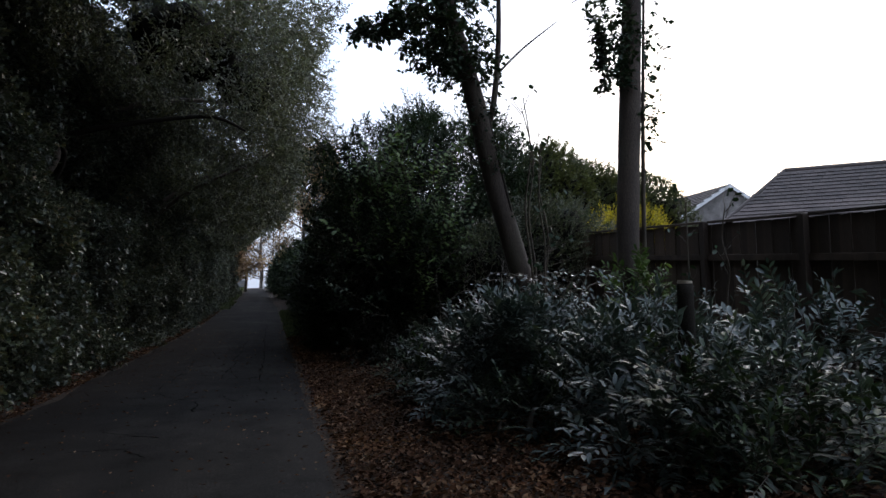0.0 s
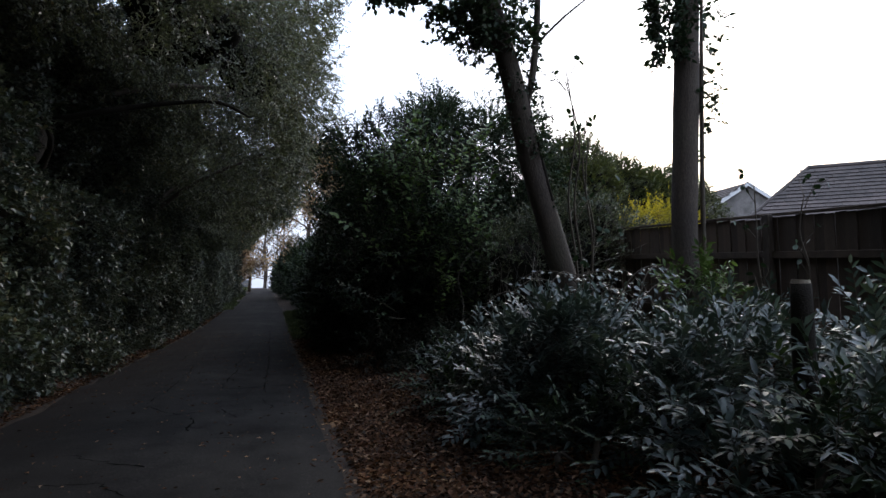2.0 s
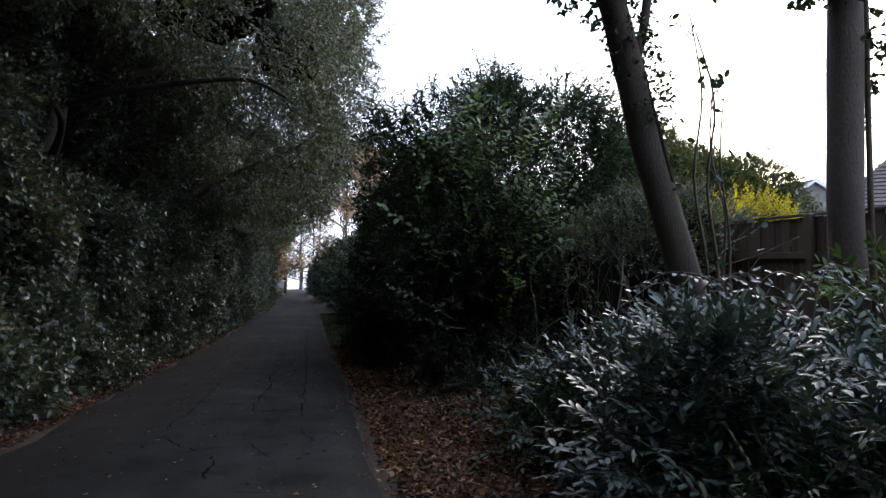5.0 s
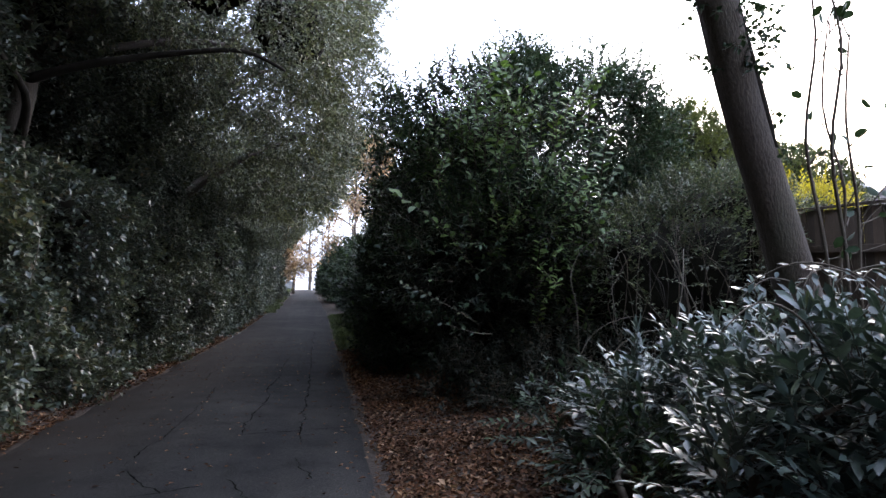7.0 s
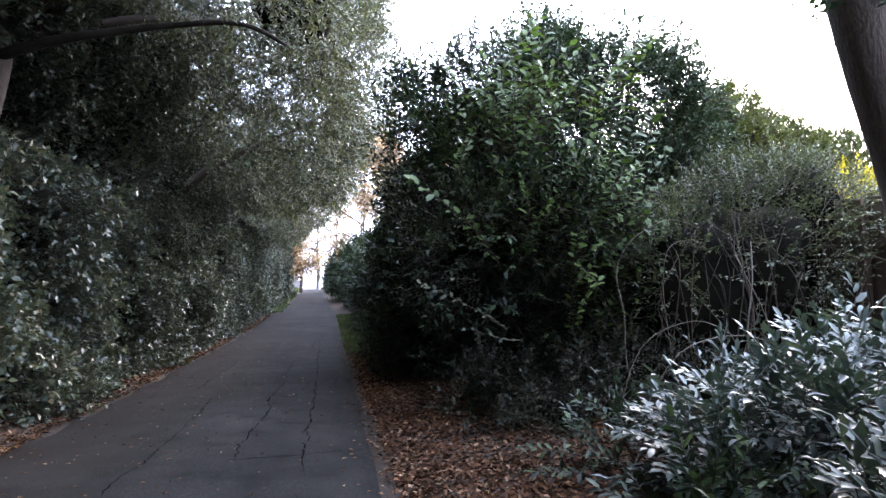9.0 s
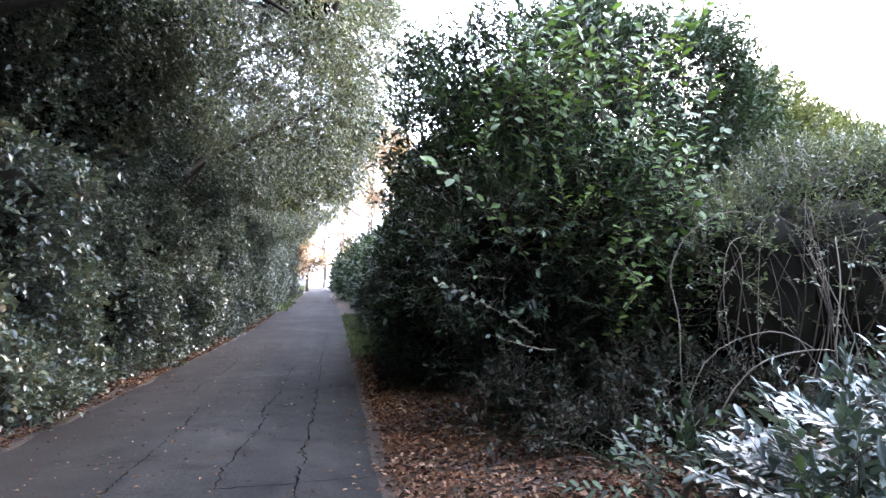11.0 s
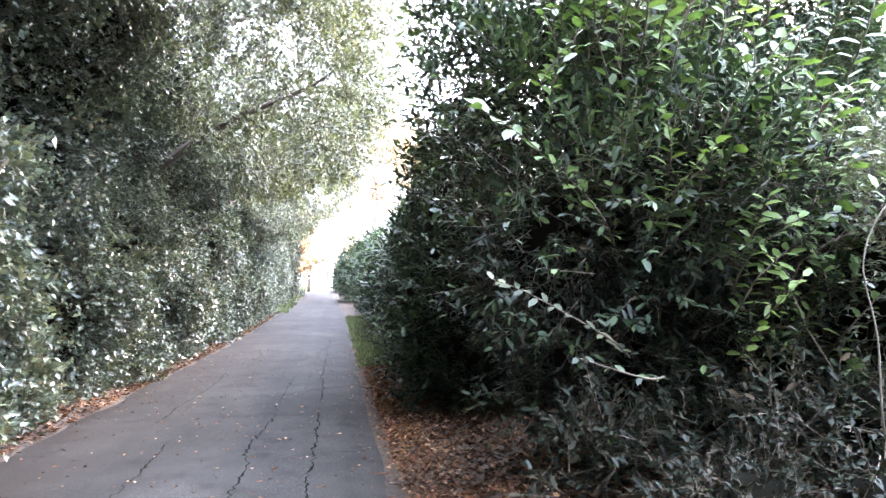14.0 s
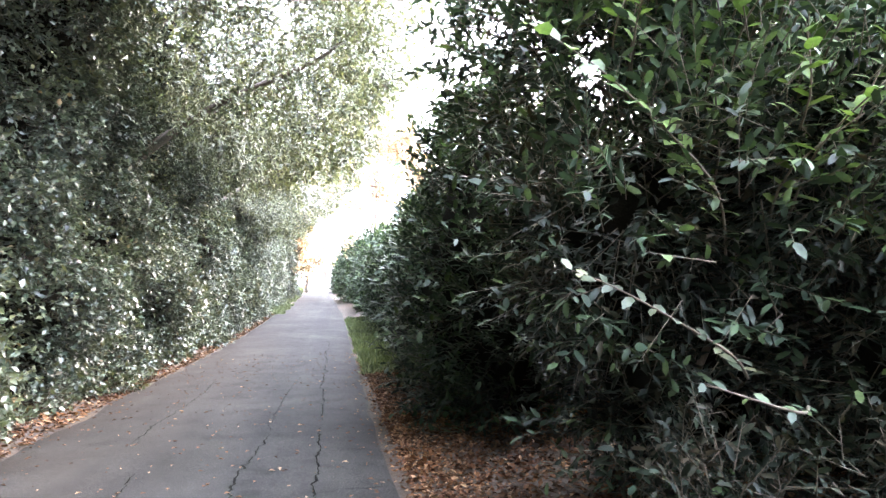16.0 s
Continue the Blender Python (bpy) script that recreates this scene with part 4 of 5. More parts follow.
def leaning_tree():
    x, y = 3.66, 8.4
    z0 = float(ground_z(x, y))
    tree = thing("leaning_tree", (x, y, z0), "leaning grey-brown tree trunk clothed in ivy above", "tree")
    line = [(3.7, 8.4, z0 - 0.1), (3.56, 8.4, 1.1), (3.28, 8.4, 2.12), (3.05, 8.4, 2.95), (2.9, 8.4, 3.65), (2.72, 8.4, 4.4), (2.48, 8.4, 5.2), (2.2, 8.4, 6.3), (2.0, 8.45, 7.6), (2.0, 8.5, 9.0)]
    part("trunk", tube(line, [0.2, 0.16, 0.15, 0.14, 0.135, 0.13, 0.125, 0.12, 0.1, 0.06], 14, 5, 0.05), BARK, tree, "", True)
    part("branch", tube([(2.9, 8.4, 3.5), (3.05, 8.35, 4.1), (3.15, 8.35, 5.0), (3.2, 8.4, 6.2)], [0.05, 0.045, 0.04, 0.025], 7, 6, 0.06), BARK, tree, "", True)
    part("branch", tube([(3.1, 8.35, 4.5), (3.5, 8.3, 4.9), (4.0, 8.2, 5.3)], [0.02, 0.014, 0.006], 5, 7), BARK, tree, "", True)
    cling = [(3.24, 8.3, 2.55), (3.15, 8.3, 2.95), (3.02, 8.32, 3.5), (2.94, 8.34, 3.95)]
    part("stem", tube(cling, [0.02, 0.026, 0.03, 0.03], 7, 14, 0.1), DARK_BARK, tree, "thin dark ivy stem clinging to the trunk", True)
    ivy_on(tree, [(3.27, 8.3, 2.5), (3.18, 8.3, 2.95), (3.05, 8.32, 3.5), (2.96, 8.34, 4.0)], 0.015, 60, 47, 0.05, 0.05)
    ivy_on(tree, line[5:9], 0.12, 900, 41, 0.45)
    shade_crown(tree, [(1.9, 8.3, 9.7, 1.7, 1.6, 1.3)], 241)
    side = [(2.45, 8.4, 5.2), (1.95, 8.4, 5.3), (1.4, 8.4, 5.1), (1.05, 8.4, 4.95)]
    part("branch", tube(side, [0.05, 0.035, 0.02, 0.01], 6, 12, 0.06), BARK, tree, "", True)
    ivy_on(tree, side, 0.03, 170, 45, 0.35)
    ivy_on(tree, [(2.4, 8.4, 4.6), (2.1, 8.4, 5.0), (2.0, 8.4, 5.8)], 0.1, 260, 46, 0.4)
    ivy_on(tree, [(3.05, 8.4, 3.1), (2.98, 8.4, 3.7), (2.75, 8.4, 4.4)], 0.12, 130, 42, 0.12, 0.055)


def straight_tree():
    x, y = 4.86, 8.05
    z0 = float(ground_z(x, y))
    tree = thing("straight_tree", (x, y, z0), "straight smooth grey trunk with ivy near its crown", "tree")
    line = [(4.89, 8.05, z0 - 0.1), (4.91, 8.05, 1.2), (4.91, 8.05, 2.1), (4.97, 8.05, 3.2), (5.04, 8.05, 4.2), (5.13, 8.05, 5.7), (5.17, 8.05, 7.5), (5.15, 8.05, 9.5)]
    part("trunk", tube(line, [0.2, 0.17, 0.16, 0.155, 0.15, 0.14, 0.12, 0.08], 14, 8, 0.05), BARK, tree, "", True)
    part("branch", tube([(5.12, 8.0, 1.0), (5.13, 7.97, 2.6), (5.19, 7.97, 4.0), (5.33, 8.0, 6.2)], [0.035, 0.03, 0.028, 0.015], 6, 9, 0.08), TWIG, tree, "thin stem climbing beside the trunk", True)
    shade_crown(tree, [(5.1, 7.9, 9.9, 1.6, 1.5, 1.4)], 242)
    ivy_on(tree, [(4.75, 8.0, 4.4), (4.75, 8.0, 5.2), (4.8, 8.0, 7.2)], 0.1, 420, 43, 0.4)
    ivy_on(tree, [(5.22, 7.95, 3.2), (5.3, 7.98, 5.8)], 0.03, 70, 44, 0.2)


def sapling(x, y, height, seed, sway=0.07):
    r = np.random.default_rng(seed)
    z0 = float(ground_z(x, y))
    ob = thing("sapling", (x, y, z0), "thin bare sapling with a few last leaves", "sapling", "saplings by the fence")
    pts = [(x, y, z0 - 0.05)]
    for k in range(1, 6):
        pts.append((x + r.normal() * sway * k / 6, y + r.normal() * sway * k / 6, z0 + height * k / 5))
    part("stem", tube(pts, np.linspace(0.021, 0.006, 6), 6, seed), TWIG, ob, "", True)
    at, w = [], []
    for k in range(7):
        q = np.array(pts[r.integers(2, 6)]) + (0, 0, -r.uniform(0, 0.3))
        e = q + (r.normal() * 0.25, r.normal() * 0.25, r.uniform(0.15, 0.5))
        part("twig", tube([q, (q + e) / 2 + r.normal(size=3) * 0.03, e], [0.006, 0.004, 0.002], 4, seed + k), TWIG, ob, "", True)
        for _ in range(2):
            at.append(q + (e - q) * r.uniform(0.4, 1)), w.append(r.normal(size=3) + (0, 0, -0.3))
    for p, q in zip(at, w):
        part("leaf", leaves(p[None], q[None], r.normal(size=(1, 3)), 0.09, 0.06, BIG), HOLLY, ob)


leaning_tree()
straight_tree()
for k, (x, y, h) in enumerate([(3.37, 7.9, 3.7), (3.56, 7.95, 3.0), (3.46, 8.15, 3.9), (3.75, 8.3, 3.2), (5.4, 7.4, 2.2), (5.7, 7.0, 2.0)]):
    sapling(x, y, h, 400 + 3 * k)


def bramble_stem(pts, r0=0.0065):
    x, y, z = pts[0]
    ob = thing("arching_bramble", (x, y, z), "long pale arching bare bramble stem", "bramble", "arching bramble stems")
    part("cane", tube(pts, np.linspace(r0, r0 * 0.5, len(pts)), 6, 3, 0.05), PALE_STEM, ob, "", True)


bramble_stem([(3.15, 11.45, 0.25), (3.03, 11.45, 0.8), (3.02, 11.45, 1.3), (2.95, 11.45, 1.67), (3.02, 11.45, 1.91), (3.2, 11.45, 2.11), (3.57, 11.45, 2.27), (4.0, 11.6, 2.2)])
bramble_stem([(3.7, 11.6, 0.25), (3.6, 11.6, 1.0), (3.55, 11.6, 1.6), (3.7, 11.7, 2.0), (4.1, 11.9, 2.1)], 0.005)
bramble_stem([(3.9, 10.5, 0.25), (3.8, 10.6, 1.0), (3.95, 10.7, 1.6), (4.1, 10.9, 2.0)], 0.009)
bramble_stem([(2.9, 11.0, 0.3), (3.3, 10.9, 0.95), (3.9, 10.8, 1.1), (4.5, 10.9, 0.9)], 0.008)
bramble_stem([(2.6, 10.9, 0.2), (2.9, 10.9, 1.0), (3.4, 10.8, 1.25), (3.8, 10.8, 1.1)], 0.006)
bramble_stem([(4.6, 11.0, 0.3), (4.4, 11.1, 1.2), (4.2, 11.3, 1.9)], 0.009)


def stump():
    x, y = 3.4, 4.75
    z0 = float(ground_z(x, y))
    ob = thing("tree_stump", (x, y, z0), "sawn-off thin trunk with pale cut top", "stump")
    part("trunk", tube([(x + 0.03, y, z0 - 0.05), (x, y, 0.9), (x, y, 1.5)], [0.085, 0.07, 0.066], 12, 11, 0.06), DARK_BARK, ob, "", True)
    bm = bmesh.new()
    bmesh.ops.create_cone(bm, cap_ends=True, segments=14, radius1=0.063, radius2=0.058, depth=0.03, matrix=pose(x, y, 1.512, 3, 4, 0))
    part("cut_top", bm, CUT_WOOD, ob, "pale sawn wood face")


stump()


# ---- fence ----
def fence_top(y):
    return 1.98 + 0.0475 * min(y, 13)


def build_fence():
    x, y0, y1 = 6.3, -1.0, 26.0
    ob = thing("board_fence", (x, y0, float(ground_z(x, y0))), "weathered brown close-board timber fence behind the shrubs", "fence")
    board = bmesh.new()
    box(board, (0, 0, 0), (0.018, 0.154, 1.0), 0.004)
    me = bpy.data.meshes.new("board")
    board.to_mesh(me)
    board.free()
    me.materials.append(FENCE)
    y, k = y0, 0
    while y < y1:
        top = fence_top(y) + rng.normal() * 0.008
        bot = float(ground_z(x, y)) + 0.02
        b = new("board", me)
        b.parent = ob
        b.matrix_basis = Matrix.Translation(Vector((x + (0.0195 if k % 2 else 0) + rng.normal() * 0.0006, y, bot)) - ob.location) @ Matrix.Diagonal((1, 1, top - bot, 1))
        y += 0.146
        k += 1
    for yy in np.arange(y0, y1 + 0.1, 1.83):
        bm = bmesh.new()
        z0 = float(ground_z(x, yy)) - 0.1
        box(bm, (x - 0.1, yy - 0.05, z0), (x - 0.002, yy + 0.05, fence_top(yy) + 0.03), 0.006)
        part("post", bm, FENCE, ob)
        if yy + 1.83 < y1 + 0.2:
            for off, h in ((0.5, 0.09), (1.35, 0.08)):
                bm = bmesh.new()
                box(bm, (x - 0.05, yy + 0.052, -h / 2), (x - 0.003, yy + 1.778, h / 2), 0.004)
                for v in bm.verts:
                    v.co.z += fence_top(v.co.y) - off
                part("rail", bm, FENCE, ob)
            bm = bmesh.new()
            box(bm, (x - 0.03, yy + 0.052, 0), (x + 0.045, yy + 1.778, 0.035), 0.004)
            for v in bm.verts:
                v.co.z += fence_top(v.co.y) + 0.012
            part("capping", bm, FENCE, ob)


build_fence()


# ---- houses ----
def slab(a, b, c, d, thick):
    """A flat slab on four corners, thick along its underside."""
    bm = bmesh.new()
    a, b, c, d = (Vector(q) for q in (a, b, c, d))
    n = (b - a).cross(d - a).normalized()
    if n.z < 0:
        n = -n
    top = [bm.verts.new(q) for q in (a, b, c, d)]
    bot = [bm.verts.new(q - n * thick) for q in (a, b, c, d)]
    bm.faces.new(top), bm.faces.new(bot[::-1])
    for k in range(4):
        bm.faces.new((top[k], bot[k], bot[(k + 1) % 4], top[(k + 1) % 4]))
    bmesh.ops.recalc_face_normals(bm, faces=bm.faces)
    return bm


def tile_mesh(w, h):
    bm = bmesh.new()
    box(bm, (0.006, 0, 0.02), (w - 0.006, h * 1.15, 0.075), 0.008)
    for v in bm.verts:
        if v.co.y > h:
            v.co.z -= 0.055
    me = bpy.data.meshes.new("roof_tile")
    bm.to_mesh(me)
    bm.free()
    me.materials.append(TILE)
    return me


TILE_ME = tile_mesh(0.33, 0.3)


def lay_tiles(roof, corner, along, upslope, width, rows, inside, limit=300):
    """Tiles in courses on a roof plane: corner at the eaves, along the eaves, up the slope."""
    along, upslope = Vector(along).normalized(), Vector(upslope).normalized()
    n = along.cross(upslope).normalized()
    turn = Matrix((along, upslope, n)).transposed().to_4x4()
    o, made, rest = origin(roof), 0, bmesh.new()
    for r in reversed(range(rows)):
        for c in range(int(width / 0.33)):
            u, v = c * 0.33 + (0.165 if r % 2 else 0), r * 0.3
            if not inside(u + 0.16, v + 0.15):
                continue
            m = Matrix.Translation(Vector(corner) + along * u + upslope * v + n * (0.01 + rng.normal() * 0.003)) @ turn
            if made < limit:
                t = new("roof_tile", TILE_ME)
                t.parent = roof
                t.matrix_basis = Matrix.Translation(-o) @ m
                made += 1
            else:
                tmp = TILE_ME.copy()
                tmp.transform(m)
                rest.from_mesh(tmp)
                bpy.data.meshes.remove(tmp)
    if len(rest.verts):
        part("far_tiles", rest, TILE, roof, kind="stuff")
    else:
        rest.free()


def hip_house():
    """The near bungalow: a hipped roof of brown tiles over pale walls."""
    e, f = Vector((0.8, -0.6, 0)), Vector((-0.6, -0.8, 0))
    ridge0 = Vector((26.0, 27.0, 7.2))
    half, fall, long = 4.2, 0.885, 9.0
    ez = 7.2 - half * fall
    ridge1 = ridge0 + e * long
    base = Vector((ridge0.x, ridge0.y, 0))
    c1 = ridge0 - e * half + f * half
    c2 = ridge1 + e * half + f * half
    c3 = ridge1 + e * half - f * half
    c4 = ridge0 - e * half - f * half
    for c in (c1, c2, c3, c4):
        c.z = ez
    gz = float(ground_z(26, 27))
    ob = thing("hip_roof_house", (26.0, 27.0, gz), "bungalow with a hipped brown tiled roof beyond the fence", "house")
    bm = bmesh.new()
    vs = [bm.verts.new(q) for q in (c1, c2, c3, c4, ridge0, ridge1)]
    for q in ((0, 1, 5, 4), (1, 2, 5), (2, 3, 4, 5), (3, 0, 4), (3, 2, 1, 0)):
        bm.faces.new([vs[k] for k in q])
    bmesh.ops.recalc_face_normals(bm, faces=bm.faces)
    roof = part("roof", bm, TILE, ob)
    wall = bmesh.new()
    ins = [(ridge0 - e * (half - 0.5) + f * (half - 0.5)), (ridge1 + e * (half - 0.5) + f * (half - 0.5)), (ridge1 + e * (half - 0.5) - f * (half - 0.5)), (ridge0 - e * (half - 0.5) - f * (half - 0.5))]
    lo = [wall.verts.new((q.x, q.y, gz - 0.2)) for q in ins]
    hi = [wall.verts.new((q.x, q.y, ez - 0.004)) for q in ins]
    for k in range(4):
        wall.faces.new((lo[k], lo[(k + 1) % 4], hi[(k + 1) % 4], hi[k]))
    part("wall", wall, RENDERED, ob)
    slope = half * math.hypot(1, fall)
    rows = int(slope / 0.3)
    up = (-f + Vector((0, 0, fall)))
    lay_tiles(roof, c1, e, up, long + 2 * half, rows, lambda u, v: v / slope * half < u < long + 2 * half - v / slope * half - 0.2, 300)
    up2 = (e + Vector((0, 0, fall)))
    lay_tiles(roof, c4, f, up2, 2 * half, rows, lambda u, v: v / slope * half < u < 2 * half - v / slope * half - 0.2, 60)
    part("ridge", tube([ridge0 + Vector((0, 0, 0.02)), (ridge0 + ridge1) / 2 + Vector((0, 0, 0.02)), ridge1 + Vector((0, 0, 0.02))], [0.11, 0.11, 0.11], 8, 3, 0.02), TILE, roof, "", True)
    part("hip_ridge", tube([c1 + Vector((0, 0, 0.02)), (c1 + ridge0) / 2 + Vector((0, 0, 0.02)), ridge0 + Vector((0, 0, 0.02))], [0.1, 0.1, 0.1], 8, 4, 0.02), TILE, roof, "", True)


def gable_house():
    """The far house: a pale gable with white bargeboards."""
    e, f = Vector((1, -0.12, 0)).normalized(), Vector((0.12, 1, 0)).normalized()
    apex = Vector((26.7, 32.0, 7.35))
    half, fall, long = 3.3, 0.61, 9.0
    gz = float(ground_z(26, 33))
    ob = thing("gable_house", (26.7, 32.0, gz), "house with a pale stone gable and white bargeboards", "house")
    ez = apex.z - half * fall
    bm = bmesh.new()
    pts = [apex - e * (half - 0.3) + f * 0.15, apex + e * (half - 0.3) + f * 0.15]
    lo = [Vector((p.x, p.y, gz - 0.2)) for p in pts]
    hi = [Vector((p.x, p.y, ez + 0.12)) for p in pts]
    peak = apex + f * 0.15 - Vector((0, 0, 0.08))
    front = [bm.verts.new(q) for q in (lo[0], lo[1], hi[1], peak, hi[0])]
    back = [bm.verts.new(Vector(v.co) + f * (long - 0.3)) for v in front]
    bm.faces.new(front), bm.faces.new(back[::-1])
    for k in range(5):
        bm.faces.new((front[k], back[k], back[(k + 1) % 5], front[(k + 1) % 5]))
    bmesh.ops.recalc_face_normals(bm, faces=bm.faces)
    part("wall", bm, RENDERED, ob)
    for s in (-1, 1):
        low = apex + e * (s * half) - Vector((0, 0, half * fall))
        roof = part("roof", slab(apex, apex + f * long, low + f * long, low, 0.06), TILE, ob)
        slope = half * math.hypot(1, fall)
        if s < 0:
            lay_tiles(roof, low + f * long, -f, e + Vector((0, 0, fall)), long, int(slope / 0.3), lambda u, v: True, 280)
        n = Vector((0, 0, -0.26))
        a, b = apex - f * 0.03 + Vector((0, 0, 0.05)), low - f * 0.03 + Vector((0, 0, 0.05))
        bm = bmesh.new()
        q = [bm.verts.new(v) for v in (a, b, b + n, a + n)]
        w = [bm.verts.new(Vector(v.co) + f * 0.028) for v in q]
        bm.faces.new(q), bm.faces.new(w[::-1])
        for k in range(4):
            bm.faces.new((q[k], w[k], w[(k + 1) % 4], q[(k + 1) % 4]))
        bmesh.ops.recalc_face_normals(bm, faces=bm.faces)
        part("bargeboard", bm, WHITE, ob, "white painted bargeboard")


hip_house()
gable_house()


# ---- the far end of the lane ----
def bare_tree(x, y, height, seed, mat=None, leafy=0, leaf=0.2, label="bare winter tree at the end of the lane", name="bare_tree"):
    r = np.random.default_rng(seed)
    z0 = float(ground_z(x, y))
    ob = thing(name, (x, y, z0), label, "tree", "trees at the lane's end")
    trunk = [(x, y, z0 - 0.1), (x + 0.1, y, z0 + height * 0.25), (x - 0.05, y, z0 + height * 0.5), (x + 0.1, y, z0 + height)]
    part("trunk", tube(trunk, [0.16, 0.12, 0.08, 0.03], 8, seed, 0.05), BARK, ob, "", True)
    tips, a, b = [], [], []
    for k in range(14):
        u = r.uniform(0.1, 0.95)
        q = np.array([x, y, z0 + height * u])
        d = unit(np.array([r.normal(), r.normal(), 0.9]))
        e = q + d * height * r.uniform(0.2, 0.42)
        part("limb", tube([q, (q + e) / 2 + r.normal(size=3) * 0.2, e], [0.07, 0.045, 0.015], 5, seed + k), BARK, ob, "", True)
        for _ in range(34):
            s = q + (e - q) * r.uniform(0.3, 1)
            t = s + (d + r.normal(size=3) * 0.6) * r.uniform(0.4, 1.3)
            a.append(s), b.append(t)
    a, b = np.array(a), np.array(b)
    twigs = sticks(a, b, 0.012, 0.004)
    crown = part("crown", twigs, TWIG, ob)
    if leafy:
        i = r.integers(0, len(a), leafy)
        p = a[i] + (b[i] - a[i]) * r.uniform(0.2, 1.2, leafy)[:, None] + r.normal(size=(leafy, 3)) * 0.25
        part("leafage", leaves(p, r.normal(size=(leafy, 3)), r.normal(size=(leafy, 3)) + (0, 0, 0.6), leaf, leaf * 0.6), mat, crown, kind="stuff")


bare_tree(-2.3, 63.0, 8.0, 501)
bare_tree(1.0, 70.0, 9.0, 502)
bare_tree(-1.0, 78.0, 9.0, 503)
bare_tree(-4.5, 68.0, 8.0, 507)
bare_tree(0.4, 84.0, 9.0, 508)
for k, (x, y, h) in enumerate([(-3.1, 70.0, 5.5), (-1.4, 92.0, 7.0)]):
    bare_tree(x, y, h, 520 + k)
bare_tree(3.2, 66.0, 8.0, 509)
bare_tree(2.6, 50.0, 9.5, 504, BEECH, 11000, 0.22, "beech tree holding copper-orange winter leaves", "beech_tree")
bare_tree(4.6, 44.0, 9.0, 505, BEECH, 10000, 0.2, "beech tree holding copper-orange winter leaves", "beech_tree")
bare_tree(-7.6, 15.0, 7.0, 510, BEECH, 5000, 0.14, "beech tree with copper-orange leaves behind the hedge", "beech_tree")
bare_tree(-3.4, 58.0, 8.5, 506, BEECH, 8000, 0.22, "beech tree holding copper-orange winter leaves", "beech_tree")


def far_wall():
    ob = thing("low_wall", (-3.5, 68.0, float(ground_z(-3.5, 68))), "low grey wall closing the end of the lane", "wall")
    z = float(road_z(68))
    bm = bmesh.new()
    box(bm, (-9, 67.9, z - 0.3), (-2.35, 68.2, z + 0.85), 0.02)
    part("masonry", bm, GREY_WALL, ob)
    bm = bmesh.new()
    box(bm, (-9.05, 67.85, z + 0.852), (-2.3, 68.25, z + 0.93), 0.01)
    part("coping", bm, GREY_WALL, ob)


def white_post(x, y, h):
    z = float(road_z(y))
    ob = thing("white_post", (x, y, z), "short white painted marker post at the lane's end", "post")
    bm = bmesh.new()
    box(bm, (x - 0.07, y - 0.07, z - 0.1), (x + 0.07, y + 0.07, z + h), 0.012)
    part("shaft", bm, WHITE, ob)
    bm = bmesh.new()
    bmesh.ops.create_cone(bm, cap_ends=True, segments=4, radius1=0.11, radius2=0.01, depth=0.08, matrix=pose(x, y, z + h + 0.041, 0, 0, 45))
    part("cap", bm, WHITE, ob)


far_wall()
white_post(-0.75, 69.0, 0.7)


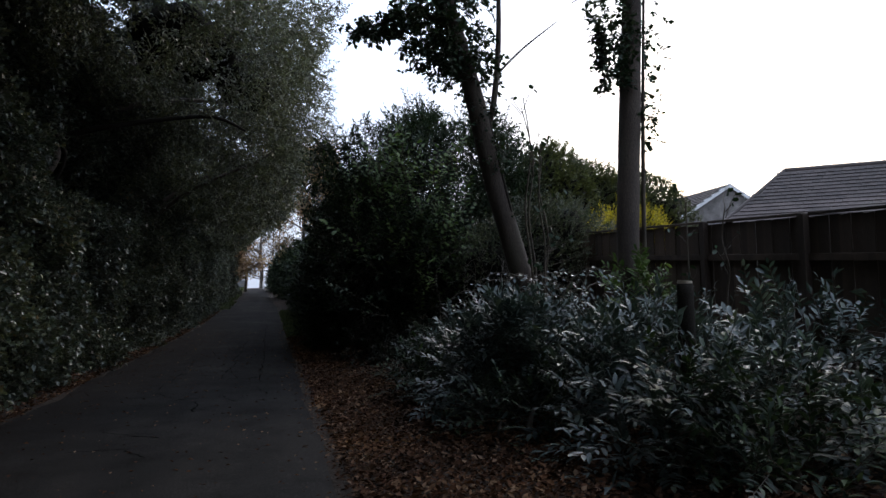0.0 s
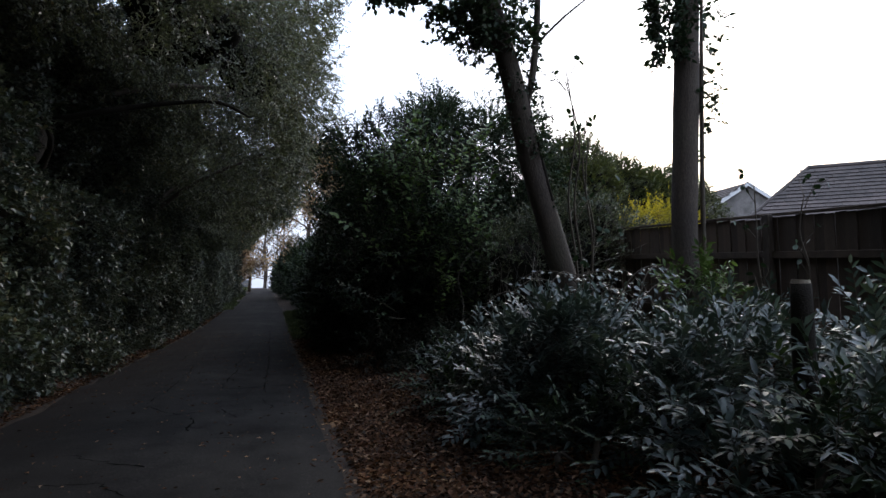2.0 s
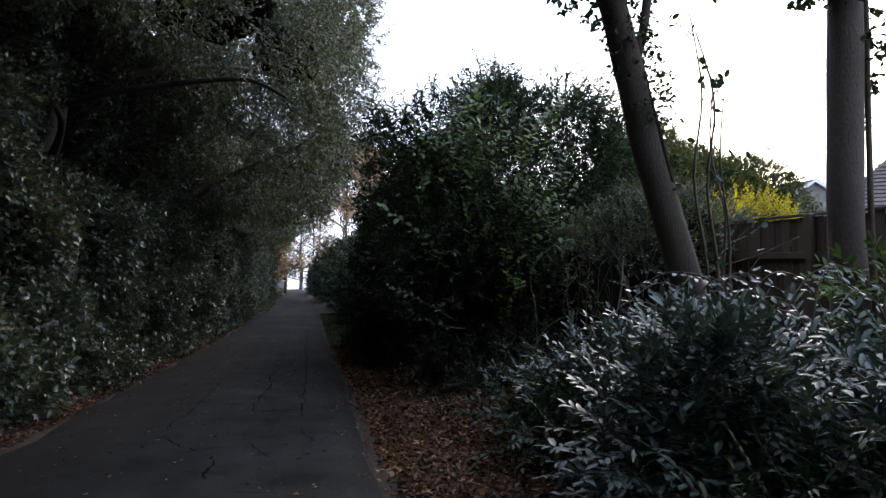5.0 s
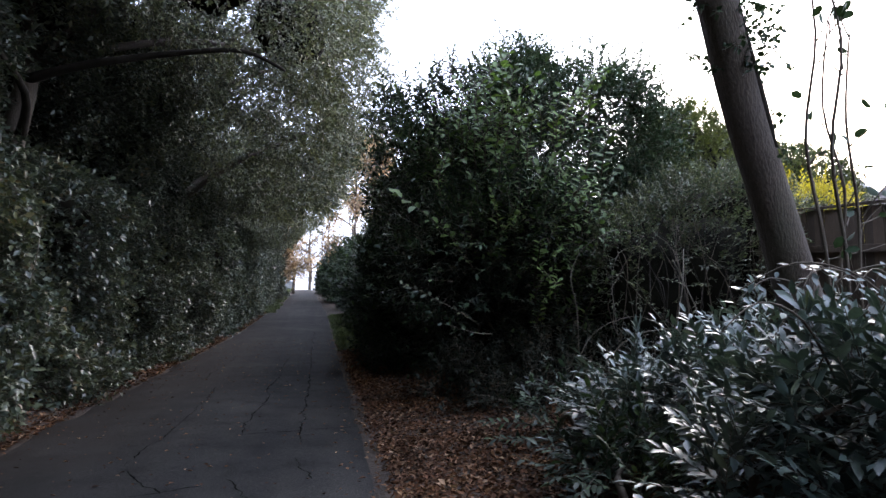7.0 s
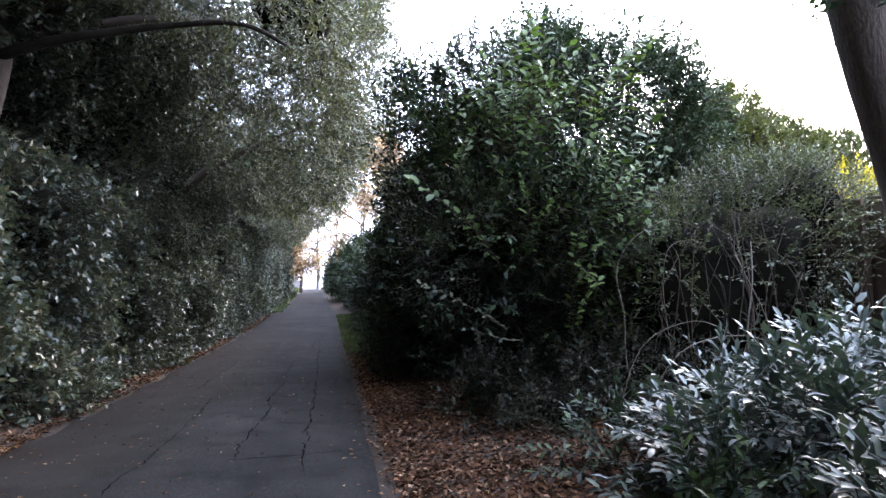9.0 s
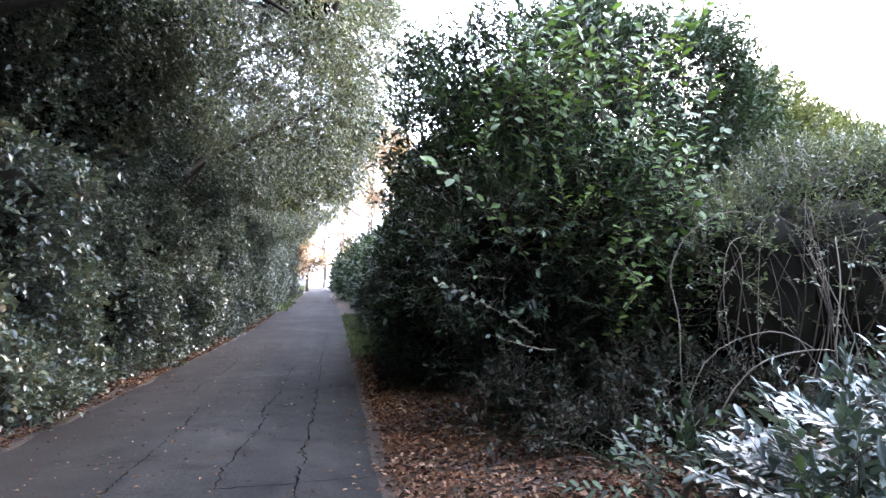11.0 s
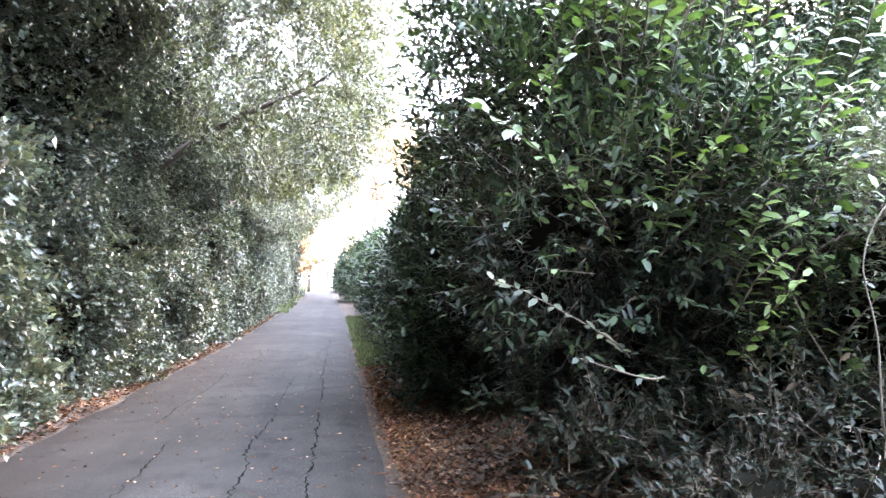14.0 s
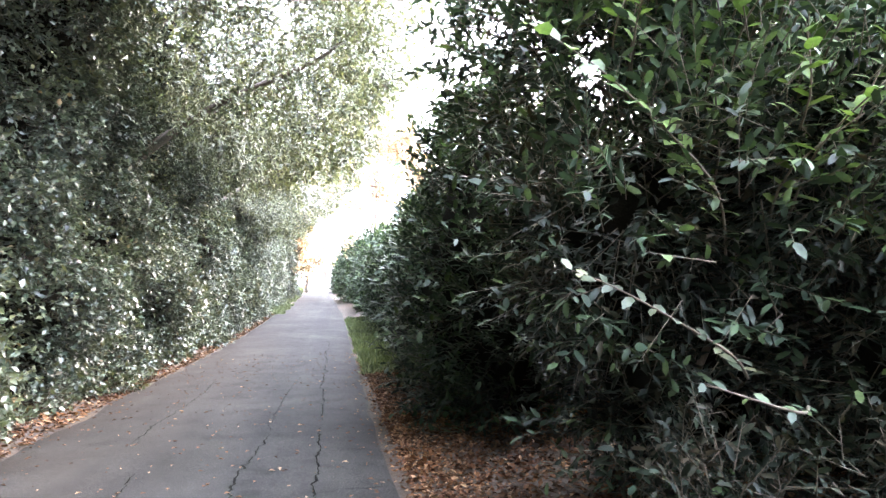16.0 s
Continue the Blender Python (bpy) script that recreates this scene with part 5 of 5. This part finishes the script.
# ---- fallen leaves, grass ----
def litter(n, region, size, label, name="leaf_litter", lift=0.006):
    x, y = region(n)
    on_road = (x > ROAD_L) & (x < ROAD_R)
    z = np.where(on_road, lane_z(x, y), ground_z(x, y)) + lift + np.abs(rng.normal(size=len(x))) * np.where(on_road, 0.003, 0.014)
    p = np.stack([x, y, z], -1)
    a = rng.uniform(0, 6.283, len(x))
    tilt = np.where(on_road, 0.12, 0.4)
    w = np.stack([np.cos(a), np.sin(a), rng.normal(size=len(x)) * tilt], -1)
    f = np.array([0, 0, 1.0]) + rng.normal(size=(len(x), 3)) * tilt[:, None]
    s = size * rng.uniform(0.5, 1.3, len(x))
    part(name, leaves(p, w, f, s, s * rng.uniform(0.35, 0.7, len(x))), DEAD, None, label, False, "stuff")["category"] = "leaves"


def strip(x0, x1, y0, y1, power=1.0):
    def region(n):
        y = rng.uniform(y0, y1, n)
        return x0 + (x1 - x0) * rng.uniform(0, 1, n) ** power, y
    return region


litter(40000, strip(0.6, 3.6, 1.5, 11.0, 1.0), 0.062, "brown fallen leaves under the laurels", lift=0.01)
litter(30000, strip(0.6, 3.4, 10.6, 24.0, 1.25), 0.062, "brown fallen leaves along the lane edge", lift=0.01)
litter(7000, strip(0.5, 4.5, -2.5, 1.5), 0.07, "brown fallen leaves where the lane begins", lift=0.01)
litter(9000, strip(3.0, 6.2, 1.5, 12.0), 0.09, "brown fallen leaves before the fence", lift=0.01)
litter(14000, strip(-3.15, -4.0, 0.0, 46.0, 1.4), 0.075, "brown fallen leaves under the hedge", lift=0.01)
litter(1500, strip(-3.2, 0.5, 2.0, 26.0), 0.05, "scattered dry leaves on the asphalt", lift=0.004)
litter(3500, strip(0.46, 0.95, 2.0, 26.0, 0.8), 0.055, "sparse fallen leaves on the bare soil edge", lift=0.01)
litter(450, strip(0.62, 0.25, 2.0, 26.0, 2.5), 0.06, "dry leaves drifted onto the asphalt edge", lift=0.004)


def grass(n, x0, x1, y0, y1, h, label):
    x, y = rng.uniform(x0, x1, n), rng.uniform(y0, y1, n)
    clump = waves(77, 10, 0.6, 2.5)(np.stack([x, y, x * 0], -1))
    ok = clump > -0.3
    x, y = x[ok], y[ok]
    p = np.stack([x, y, ground_z(x, y) - 0.01], -1)
    w = np.array([0, 0, 1.0]) + rng.normal(size=(len(x), 3)) * 0.45
    s = h * rng.uniform(0.5, 1.3, len(x))
    part("grass", leaves(p, w, rng.normal(size=(len(x), 3)), s, s * 0.16), GRASS, None, label, False, "stuff")["category"] = "grass"


grass(15000, 0.55, 1.7, 18.0, 40.0, 0.2, "rough green grass and weeds on the verge")
grass(9000, -4.0, -2.6, 44.0, 67.0, 0.25, "pale rough grass on the bank under the hedge")
